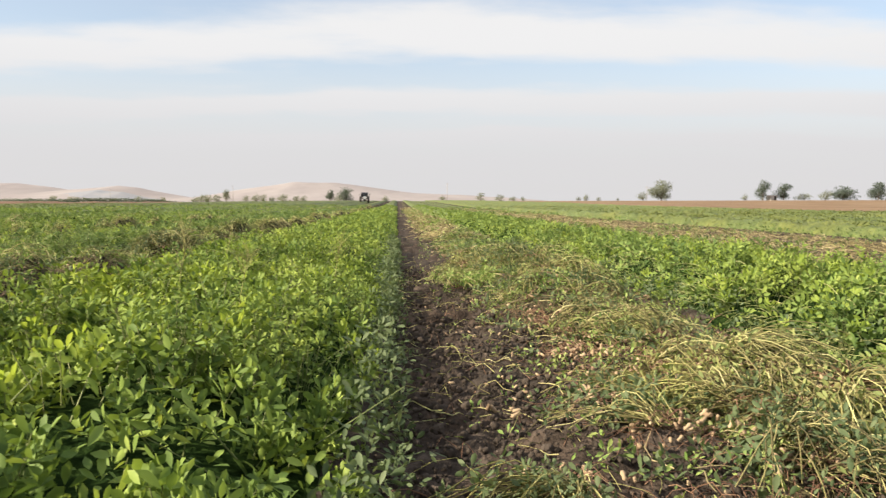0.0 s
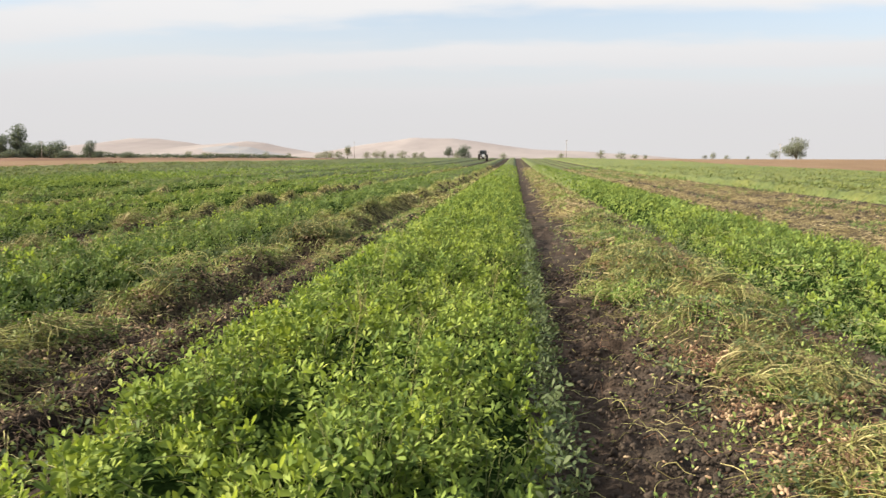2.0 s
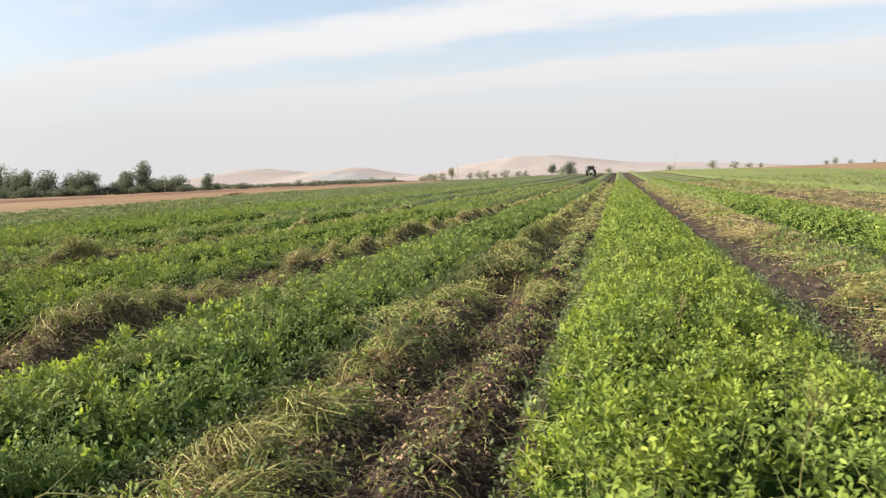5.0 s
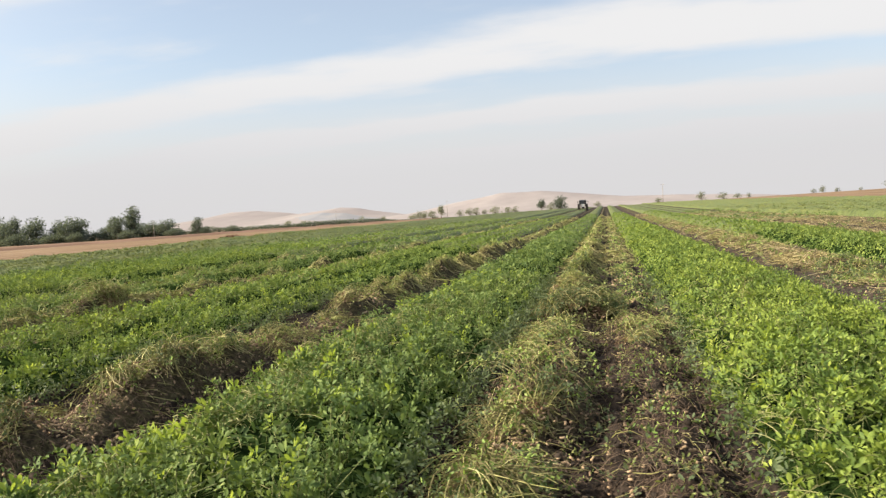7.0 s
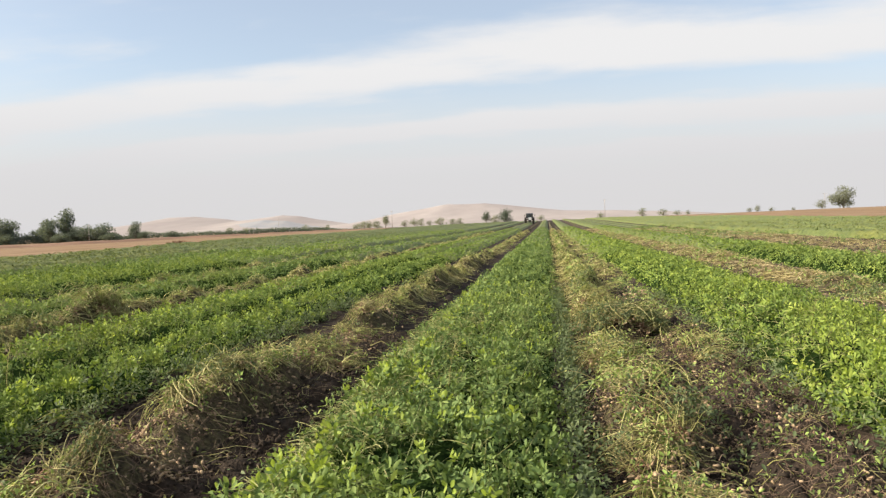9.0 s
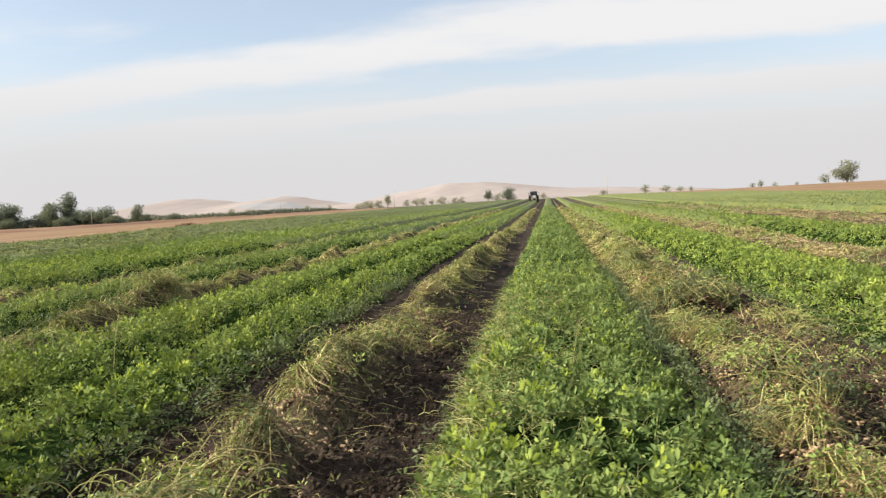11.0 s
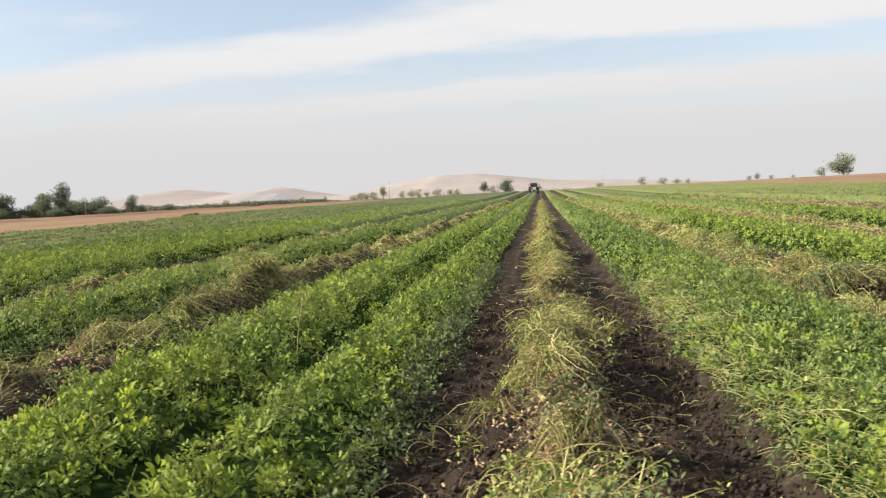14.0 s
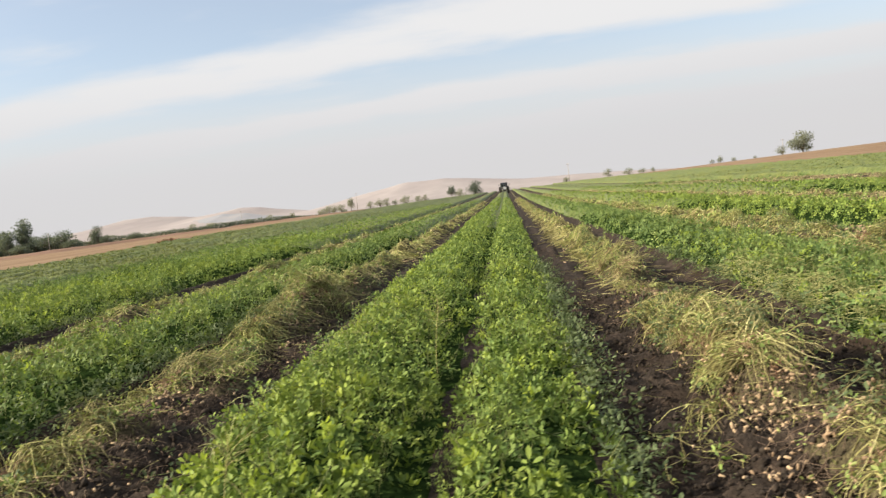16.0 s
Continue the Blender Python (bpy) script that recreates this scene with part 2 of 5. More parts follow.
LIGHT_PANEL = material("pale_grille_paint", [(0.495, 0.504, 0.522), (0.612, 0.612, 0.612)], scale=3, rough=0.45)
BLACK = material("black_metal", [(0.0144, 0.0144, 0.016), (0.028, 0.0264, 0.0256)], scale=5, rough=0.6)
RUBBER = material("tyre_rubber", [(0.016, 0.0152, 0.0144), (0.04, 0.0344, 0.0288)], scale=5, rough=0.9)
STEEL = material("dusty_steel", [(0.224, 0.2, 0.176), (0.336, 0.304, 0.272)], scale=5, rough=0.5, metal=0.6)
LAMP = material("lamp_glass", [(0.7, 0.7, 0.7), (0.8, 0.8, 0.8)], rough=0.1)
# Plaster toned down by distance haze put into its colour.
WALL = material("white_plaster", [(0.42, 0.40, 0.38), (0.55, 0.53, 0.5)], scale=1, rough=0.9)


def glass():
    m = bpy.data.materials.new("cab_glass")
    m.use_nodes = True
    p = m.node_tree.nodes["Principled BSDF"]
    p.inputs["Base Color"].default_value = (0.16, 0.19, 0.2, 1)
    p.inputs["Roughness"].default_value, p.inputs["Transmission Weight"].default_value = 0.05, 0.9
    return m


GLASS = glass()

# ---------------------------------------------------------------- mesh helpers


def smooth(lo, hi, v):
    s = np.clip((np.asarray(v, float) - lo) / (hi - lo), 0, 1)
    return s * s * (3 - 2 * s)


def value_noise(x, y, seed=0.0):
    """Soft random heights from 0 to 1 on a lattice of 1."""
    x, y = np.asarray(x, float), np.asarray(y, float)
    ix, iy = np.floor(x), np.floor(y)
    fx, fy = x - ix, y - iy
    fx, fy = fx * fx * (3 - 2 * fx), fy * fy * (3 - 2 * fy)

    def at(a, b):
        s = np.sin(a * 127.1 + b * 311.7 + seed * 74.7) * 43758.5453
        return s - np.floor(s)
    return (at(ix, iy) * (1 - fx) + at(ix + 1, iy) * fx) * (1 - fy) + (at(ix, iy + 1) * (1 - fx) + at(ix + 1, iy + 1) * fx) * fy


def fbm(x, y, size, seed=0.0, octaves=4):
    total, amp, norm = 0.0, 1.0, 0.0
    for k in range(octaves):
        total = total + amp * value_noise(np.asarray(x) / size * 2 ** k, np.asarray(y) / size * 2 ** k, seed + 3.1 * k)
        norm, amp = norm + amp, amp * 0.5
    return total / norm


def mesh_of(name, verts, faces, mats, index=None, flat=True):
    """A mesh from an array of places and one or more arrays of corner numbers."""
    me = bpy.data.meshes.new(name)
    verts = np.ascontiguousarray(verts, np.float32).reshape(-1, 3)
    faces = [np.asarray(f, np.int32) for f in faces if len(f)]
    loops = np.concatenate([f.ravel() for f in faces])
    sizes = np.concatenate([np.full(len(f), f.shape[1], np.int32) for f in faces])
    me.vertices.add(len(verts))
    me.vertices.foreach_set("co", verts.ravel())
    me.loops.add(len(loops))
    me.loops.foreach_set("vertex_index", loops)
    me.polygons.add(len(sizes))
    me.polygons.foreach_set("loop_start", np.r_[0, np.cumsum(sizes)[:-1]].astype(np.int32))
    me.polygons.foreach_set("loop_total", sizes)
    for m in mats if isinstance(mats, (list, tuple)) else [mats]:
        me.materials.append(m)
    if index is not None:
        me.polygons.foreach_set("material_index", np.asarray(index, np.int32))
    if not flat:
        me.polygons.foreach_set("use_smooth", np.ones(len(sizes), bool))
    me.update(calc_edges=True)
    return me


def part(name, me, parent=None, label="", kind="", at=None):
    ob = new(name, me)
    if parent:
        ob.parent = parent
    if at is not None:
        ob.matrix_basis = at
    return tagged(ob, label, kind=kind)


def thing(name, label, category, at=None, group="", kind=""):
    ob = new(name)
    ob.empty_display_size = 0.1
    if at is not None:
        ob.matrix_basis = at
    return tagged(ob, label, category, group, kind)


def bm_mesh(bm, name, mat, bevel=0.0, smoothed=False):
    if bevel:
        bmesh.ops.bevel(bm, geom=bm.edges[:], offset=bevel, segments=2, affect="EDGES", profile=0.5)
    me = bpy.data.meshes.new(name)
    bm.to_mesh(me)
    bm.free()
    me.materials.append(mat)
    if smoothed:
        me.polygons.foreach_set("use_smooth", np.ones(len(me.polygons), bool))
    return me


def box(bm, cx, cy, cz, sx, sy, sz, taper=1.0):
    r = bmesh.ops.create_cube(bm, size=1.0)["verts"]
    for v in r:
        k = taper if v.co.z > 0 else 1.0
        v.co = Vector((cx + v.co.x * sx * k, cy + v.co.y * sy * k, cz + v.co.z * sz))
    return r


def rod(bm, a, b, r1, r2=None, sides=8):
    a, b = Vector(a), Vector(b)
    made = bmesh.ops.create_cone(bm, cap_ends=True, segments=sides, radius1=r1, radius2=r1 if r2 is None else r2, depth=(b - a).length)["verts"]
    turn = (b - a).to_track_quat("Z", "Y").to_matrix().to_4x4()
    bmesh.ops.transform(bm, matrix=Matrix.Translation((a + b) / 2) @ turn, verts=made)
    return made


def unit(v):
    return v / np.maximum(np.linalg.norm(v, axis=-1, keepdims=True), 1e-9)


LEAFLET = np.array([(0, 0, 0), (0.42, 0.20, 0.05), (0.78, 0.205, 0.05), (1.04, 0, -0.03), (0.78, -0.205, 0.05), (0.42, -0.20, 0.05)])
KITE = np.array([(0, 0, 0), (0.60, 0.225, 0.06), (1, 0, 0), (0.60, -0.225, 0.06)])


def leaflets(base, along, normal, length, fine=True):
    """Leaflets, folded on their midrib, at the bases, pointing along, with the given normals and lengths."""
    along = unit(along)
    side = unit(np.cross(normal, along))
    up = np.cross(along, side)
    shape = LEAFLET if fine else KITE
    v = (base[:, None] + length[:, None, None] * (shape[None, :, :1] * along[:, None] + shape[None, :, 1:2] * side[:, None] + shape[None, :, 2:] * up[:, None]))
    first = np.arange(len(base))[:, None] * len(shape)
    quads = np.concatenate([first + [0, 3, 2, 1], first + [0, 5, 4, 3]]) if fine else first + [0, 3, 2, 1]
    return v.reshape(-1, 3), quads


def compound(base, normal, length, rng, fine=True, wild=0.25, ref=None, fold=0.52):
    """Leaves of four leaflets each, as on a peanut plant; ref: the way in which each leaf points."""
    n = len(base)
    normal = unit(normal)
    if ref is None:
        turn = rng.uniform(0, 2 * np.pi, n)
        ref = np.stack([np.cos(turn), np.sin(turn), np.zeros(n)], -1)
    a = unit(ref - (ref * normal).sum(-1, keepdims=True) * normal)
    b = np.cross(normal, a)
    V, F, count = [], [], 0
    for angle in (32, -32, 105, -105):
        ang = radians(angle) + rng.normal(0, 0.15, n)
        lift = rng.normal(fold, wild, n)
        way = np.cos(ang)[:, None] * a + np.sin(ang)[:, None] * b + lift[:, None] * normal
        v, f = leaflets(base + 0.012 * way, way, normal - lift[:, None] * way * 0.6, length * rng.uniform(0.8, 1.15, n), fine)
        V.append(v), F.append(f + count)
        count += len(v)
    return np.concatenate(V), np.concatenate(F)


def tubes(paths, radius, sides=3):
    """Thin stems: paths of shape (n, k, 3), radius of shape (n, k)."""
    n, k, _ = paths.shape
    tan = unit(np.gradient(paths, axis=1))
    ref = np.where(np.abs(tan[..., 2:]) > 0.9, np.array([1.0, 0, 0]), np.array([0, 0, 1.0]))
    s = unit(np.cross(tan, ref))
    u = np.cross(s, tan)
    ang = np.arange(sides) * 2 * np.pi / sides
    v = paths[:, :, None] + radius[:, :, None, None] * (np.cos(ang)[:, None] * s[:, :, None] + np.sin(ang)[:, None] * u[:, :, None])
    idx = np.arange(n * k * sides).reshape(n, k, sides)
    nxt = np.roll(idx, -1, axis=2)
    quads = np.stack([idx[:, :-1], nxt[:, :-1], nxt[:, 1:], idx[:, 1:]], -1).reshape(-1, 4)
    return v.reshape(-1, 3), quads


def joined(*sets):
    V, F, count = [], [], 0
    for v, f in sets:
        V.append(v), F.append(f + count)
        count += len(v)
    return np.concatenate(V), np.concatenate(F)


# ---------------------------------------------------------------- plan of the field, across the rows (metres)
FIELD_END = 335.0
# green beds: left edge, right edge, canopy height, dip between the two rows, cool tint
BEDS = [(-8.1, -5.85, 0.36, 0.85, False), (-3.88, -2.25, 0.37, 0.12, True), (-0.6, 1.42, 0.39, 0.10, False), (3.55, 5.9, 0.39, 0.10, False), (-11.3, -9.75, 0.38, 0.15, True), (-15.3, -13.35, 0.43, 0.25, False), (-17.05, -15.2, 0.42, 0.25, False), (-19.3, -17.55, 0.44, 0.3, True)]
# windrows of lifted plants: left edge, right edge, middle of the heap, its half width, its height
WINDROWS = [(1.42, 3.55, 2.86, 0.50, 0.15), (-2.25, -1.25, -1.69, 0.34, 0.24), (-5.9, -3.88, -4.82, 0.251, 0.21), (-9.75, -8.05, -8.98, 0.32, 0.19), (-13.3, -11.3, -11.95, 0.40, 0.17), (-1.25, -0.6, -0.95, 0.22, 0.12)]
# places where roots, pods and soil lie turned up: x, y, half width, half length
DUG = [(2.3, 11.15, 0.35, 0.35), (2.48, 12.85, 0.18, 0.24), (2.30, 12.3, 0.17, 0.18), (2.42, 11.85, 0.16, 0.17), (2.44, 13.5, 0.19, 0.22), (2.45, 14.6, 0.18, 0.25), (-1.6, 13.75, 0.2, 0.32), (-1.58, 14.6, 0.17, 0.3), 
       (-1.66, 17.35, 0.16, 0.4), (-1.86, 15.05, 0.14, 0.2), (-1.81, 16.9, 0.16, 0.2), (-5.1, 15.75, 0.32, 0.42), (-4.9, 15.3, 0.3, 0.36), (-4.6, 15.2, 0.22, 0.3), (-4.55, 13.4, 0.3, 0.4), (-4.66, 14.5, 0.24, 0.5), (-5.25, 14.85, 0.22, 0.32), (-4.5, 18.4, 0.2, 0.5), (-8.9, 17.1, 0.34, 0.6), (-8.7, 15.9, 0.3, 0.5),
       (-1.12, 12.6, 0.2, 0.3), (-1.05, 13.7, 0.16, 0.25), (-8.6, 19.5, 0.25, 0.6)]
# larger heaps on them: x, y, radius, height over the windrow
HEAPS = [(-1.56, 20.3, 0.55, 0.36), (-0.85, 19.3, 0.35, 0.16), (-9.0, 21.9, 0.72, 0.46), (-8.95, 31.7, 0.6, 0.2), (-4.75, 18.6, 0.4, 0.08), (-4.8, 21.8, 0.4, 0.1),
         (-4.85, 28.2, 0.6, 0.18), (3.2, 12.3, 0.55, 0.2), (2.2, 16.6, 0.5, 0.16), (-1.82, 16.4, 0.36, 0.08), (-1.9, 13.5, 0.3, 0.05), (-8.85, 17.9, 0.5, 0.18),
         (-11.9, 22.5, 0.6, 0.2)]


def field_left(y):
    return -31.5 - 12.0 * smooth(25, 125, y)


def field_right(y):
    return 43.0 - 16.0 * smooth(170, 330, y)


def terrain(x, y):
    """The slow rise of the land far off, sloped to fit the camera's view."""
    return smooth(60, 350, y) * (1.45 + 0.0095 * np.clip(x, 0, 420) + 0.0145 * np.clip(x, -420, 0))


def dug(x, y):
    """1 in the middle of the turned-up places."""
    s = 0.0 * x
    for dx, dy, rx, ry in DUG:
        s = np.maximum(s, np.exp(-(((x - dx) / rx) ** 2 + ((y - dy) / ry) ** 2) ** 1.5))
    return s


def matted(x, y):
    """1 where vines lie in a mat, 0 where roots, pods and soil were turned up."""
    lean = 0.0
    for x0, x1, xm, half, _ in WINDROWS:
        u = (x - xm) / half
        lean = lean + np.where((x > x0) & (x < x1), (-0.24 if half < 0.25 else 0.07 if half > 0.45 else 0.05 if xm > -5 and xm < -4 else 0.04 if xm < -8 else 0.035 if xm == -1.69 else 0.0) - 0.11 * (np.clip(u, -2, 2) + 0.4) ** 2 - (0.28 * smooth(-0.1, 0.55, u) + 0.3 * smooth(-0.75, -1.15, u) - 0.06 * smooth(0.0, -0.4, u) if 0.25 < half < 0.45 else 0.0), 0.0)
    return smooth(0.42, 0.54, fbm(x, y, 0.8, 63, 3) + lean) * (1 - 0.95 * smooth(0.15, 0.6, dug(x, y)))


def heap_height(x, y):
    h = 0.0
    for k, (x0, x1, xm, half, high) in enumerate(WINDROWS):
        mid = xm + 0.16 * (fbm(0 * y + k, y, 2.2, 5 + k) - 0.5)
        wide = half * (0.75 + 0.5 * fbm(0 * y + k, y, 1.3, 11 + k))
        wide = np.where((x > mid) & (half < 0.45), 0.72 * wide, wide)
        ridge = np.exp(-np.abs((x - mid) / wide) ** 2.6)
        lump = 0.45 + 0.75 * smooth(0.32, 0.66, fbm(0 * y + k, y, 1.5, 51 + k, 3))
        h = np.maximum(h, lump * high * ridge * (0.12 + 0.38 * matted(x, y) + 0.75 * smooth(0.3, 0.7, fbm(x * 0.8, y, 0.6, 17 + k, 4)) + 0.55 * fbm(x, y, 0.2, 27 + k, 2)) * smooth(FIELD_END, 120, y))
    for hx, hy, r, high in HEAPS:
        h = h + 0.62 * high * np.exp(-(((x - hx) / r) ** 2 + ((y - hy) / r) ** 2) * 1.6) * (0.5 + fbm(x, y, 0.3, 44, 3))
    return h


def in_windrow(x):
    """1 over bare, lifted ground, 0 under the beds."""
    s = 0.0
    for x0, x1, *_ in WINDROWS:
        s = np.maximum(s, smooth(x0 - 0.05, x0 + 0.1, x) * smooth(x1 + 0.05, x1 - 0.1, x))
    return np.maximum(s, smooth(5.8, 6.0, x) * smooth(12.6, 12.2, x))


def soil_height(x, y):
    near = smooth(70, 18, y)
    bare = in_windrow(x)
    z = bare * near * (0.20 * (fbm(x, y, 0.42, 2, 5) - 0.5) + 0.22 * np.abs(fbm(x, y, 0.16, 4, 3) - 0.5) - 0.06)
    z = z + 0.16 * np.exp(-((x + 0.98) / 0.2) ** 2) * near * (0.3 + fbm(x, y, 0.5, 8, 4))
    z = z - 0.05 * np.exp(-((x + 4.15) / 0.2) ** 2) * near + 0.10 * dug(x, y) * near * fbm(x, y, 0.16, 12, 3)
    return z + (1 - bare) * 0.05 * smooth(field_left(y), field_left(y) + 1, x) * near + terrain(x, y)


# ---------------------------------------------------------------- ground, one sheet to the horizon
def spaced(pieces):
    return np.unique(np.concatenate([np.arange(a, b, s) for a, b, s in pieces]).round(4))


def ground():
    xs = spaced([(-4500, -900, 600), (-900, -200, 60), (-200, -47, 12), (-47, -13.4, 0.9), (-13.4, -11.3, 0.06), (-11.3, -9.75, 0.3), (-9.75, -7.95, 0.05), (-7.95, -5.95, 0.25), (-5.95, -3.85, 0.042),
                 (-3.85, -2.3, 0.2), (-2.3, -0.55, 0.042), (-0.55, 1.4, 0.25), (1.4, 3.6, 0.045), (3.6, 5.8, 0.3), (5.8, 12.6, 0.16), (12.6, 45, 1.0), (45, 300, 14), (300, 900, 60), (900, 4501, 600)])
    ys, y, s = [-90, -60, -40] + list(np.arange(-27, 8.5, 0.6)) + list(np.arange(8.6, 10.3, 0.15)), 10.4, 0.046
    while y < 330:
        ys.append(y)
        if y > 15:
            s *= 1.03
        y += min(s, 9)
    ys = np.array(ys + [FIELD_END, 345, 360, 400, 480, 600, 900, 1400, 2200, 3200, 4600])
    X, Y = np.meshgrid(xs, ys)
    V = np.stack([X, Y, soil_height(X, Y)], -1)
    i = np.arange(X.size).reshape(X.shape)
    Q = np.stack([i[:-1, :-1], i[:-1, 1:], i[1:, 1:], i[1:, :-1]], -1).reshape(-1, 4)
    cx, cy = ((X[:-1, :-1] + X[1:, 1:]) / 2).ravel(), ((Y[:-1, :-1] + Y[1:, 1:]) / 2).ravel()
    index = np.where((cx > 0.4) & (cx < field_right(cy)) & (cy < FIELD_END), 3, np.where((cx > field_left(cy)) & (cx < field_right(cy)) & (cy < FIELD_END), 0, np.where((cy < 900) & (np.abs(cx) < 900), 1, 2)))
    part("ground", mesh_of("ground", V, [Q], [SOIL, STUBBLE, PLAIN, SOIL_LIT], index, flat=False), label="dark tilled field soil running out into dry stubble", kind="structure")


ground()


# ---------------------------------------------------------------- green beds
def canopy(x, y, bed, seed):
    x0, x1, high, dip, _ = bed
    edge0, edge1 = x0 + 0.16 * (fbm(0 * y, y, 0.7, seed + 1) - 0.5), x1 + 0.16 * (fbm(0 * y, y, 0.7, seed + 2) - 0.5)
    u = np.clip((x - edge0) / (edge1 - edge0), 0, 1)
    side = np.clip(1 - np.abs(2 * u - 1) ** 2.5, 0, 1) ** 0.58 * (1.16 - 0.36 * u)
    mid = (x0 + x1) / 2 + (0.17 if bed[0] == -8.1 else 0.0) + 0.1 * (fbm(0 * y, y, 1.5, seed + 3) - 0.5)
    groove = 1 - dip * np.exp(-((x - mid) / 0.21) ** 2)
    rough = 0.74 + 0.32 * smooth(0.27, 0.71, fbm(x, y, 0.34, seed + 4, 3)) + 0.16 * fbm(x, y, 1.7, seed + 6, 2)
    return high * side * groove * rough + terrain(x, y)


def canopy_normal(x, y, bed, seed):
    e = 0.05
    h = canopy(x, y, bed, seed)
    n = np.stack([-(canopy(x + e, y, bed, seed) - h) / e, -(canopy(x, y + e, bed, seed) - h) / e, np.ones_like(h)], -1)
    return h, unit(n)


def bed_canopy(bed, seed, y0, y1, per_m2, length, rng, fine=True, deep=0.10):
    """Leaves over a stretch of a bed."""
    x0, x1 = bed[0] - 0.06, bed[1] + 0.06
    n = int((x1 - x0) * (y1 - y0) * per_m2)
    x, y = rng.uniform(x0, x1, n), rng.uniform(y0, y1, n)
    h, nrm = canopy_normal(x, y, bed, seed)
    ground_z = terrain(x, y)
    keep = (h - ground_z) > 0.035
    x, y, h, nrm, ground_z = x[keep], y[keep], h[keep], nrm[keep], ground_z[keep]
    z = np.maximum(h + rng.normal(0, 0.025, len(x)) - rng.exponential(deep, len(x)), ground_z + 0.02)
    tilt = nrm * np.array([1.3, 1.2, 1.0]) + rng.normal(0, 0.45, (len(x), 3)) + np.array([-0.1, -0.05, 0.05])
    size = length * rng.uniform(0.7, 1.2, len(x))
    return compound(np.stack([x, y, z], -1), tilt, size, rng, fine)


def loose_leaves(bed, seed, y0, y1, per_m2, length, rng):
    """Bigger, single blades for the stretch that stays far off."""
    x0, x1 = bed[0] - 0.05, bed[1] + 0.05
    n = int((x1 - x0) * (y1 - y0) * per_m2)
    x, y = rng.uniform(x0, x1, n), y0 + (y1 - y0) * rng.uniform(0, 1, n) ** 1.5
    h, nrm = canopy_normal(x, y, bed, seed)
    way = rng.normal(0, 1, (n, 3)) * [1, 1, 0.45] + [0, 0, 0.35]
    return leaflets(np.stack([x, y, h - 0.03], -1), way, nrm + rng.normal(0, 0.5, (n, 3)), length * rng.uniform(0.6, 1.3, n), False)


# A solid sheet; UNDER puts the shade between near leaves into its colour.
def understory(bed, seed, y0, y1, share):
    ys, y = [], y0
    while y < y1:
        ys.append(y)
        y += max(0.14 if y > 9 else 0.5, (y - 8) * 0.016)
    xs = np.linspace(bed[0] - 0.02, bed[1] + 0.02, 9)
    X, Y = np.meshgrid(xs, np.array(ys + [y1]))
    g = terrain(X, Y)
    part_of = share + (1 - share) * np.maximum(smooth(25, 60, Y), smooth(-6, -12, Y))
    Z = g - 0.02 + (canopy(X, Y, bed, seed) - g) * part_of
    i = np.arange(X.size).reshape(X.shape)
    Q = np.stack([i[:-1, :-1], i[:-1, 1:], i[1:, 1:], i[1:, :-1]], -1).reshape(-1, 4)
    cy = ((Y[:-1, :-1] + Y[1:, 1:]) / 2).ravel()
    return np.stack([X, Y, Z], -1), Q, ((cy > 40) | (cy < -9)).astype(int)


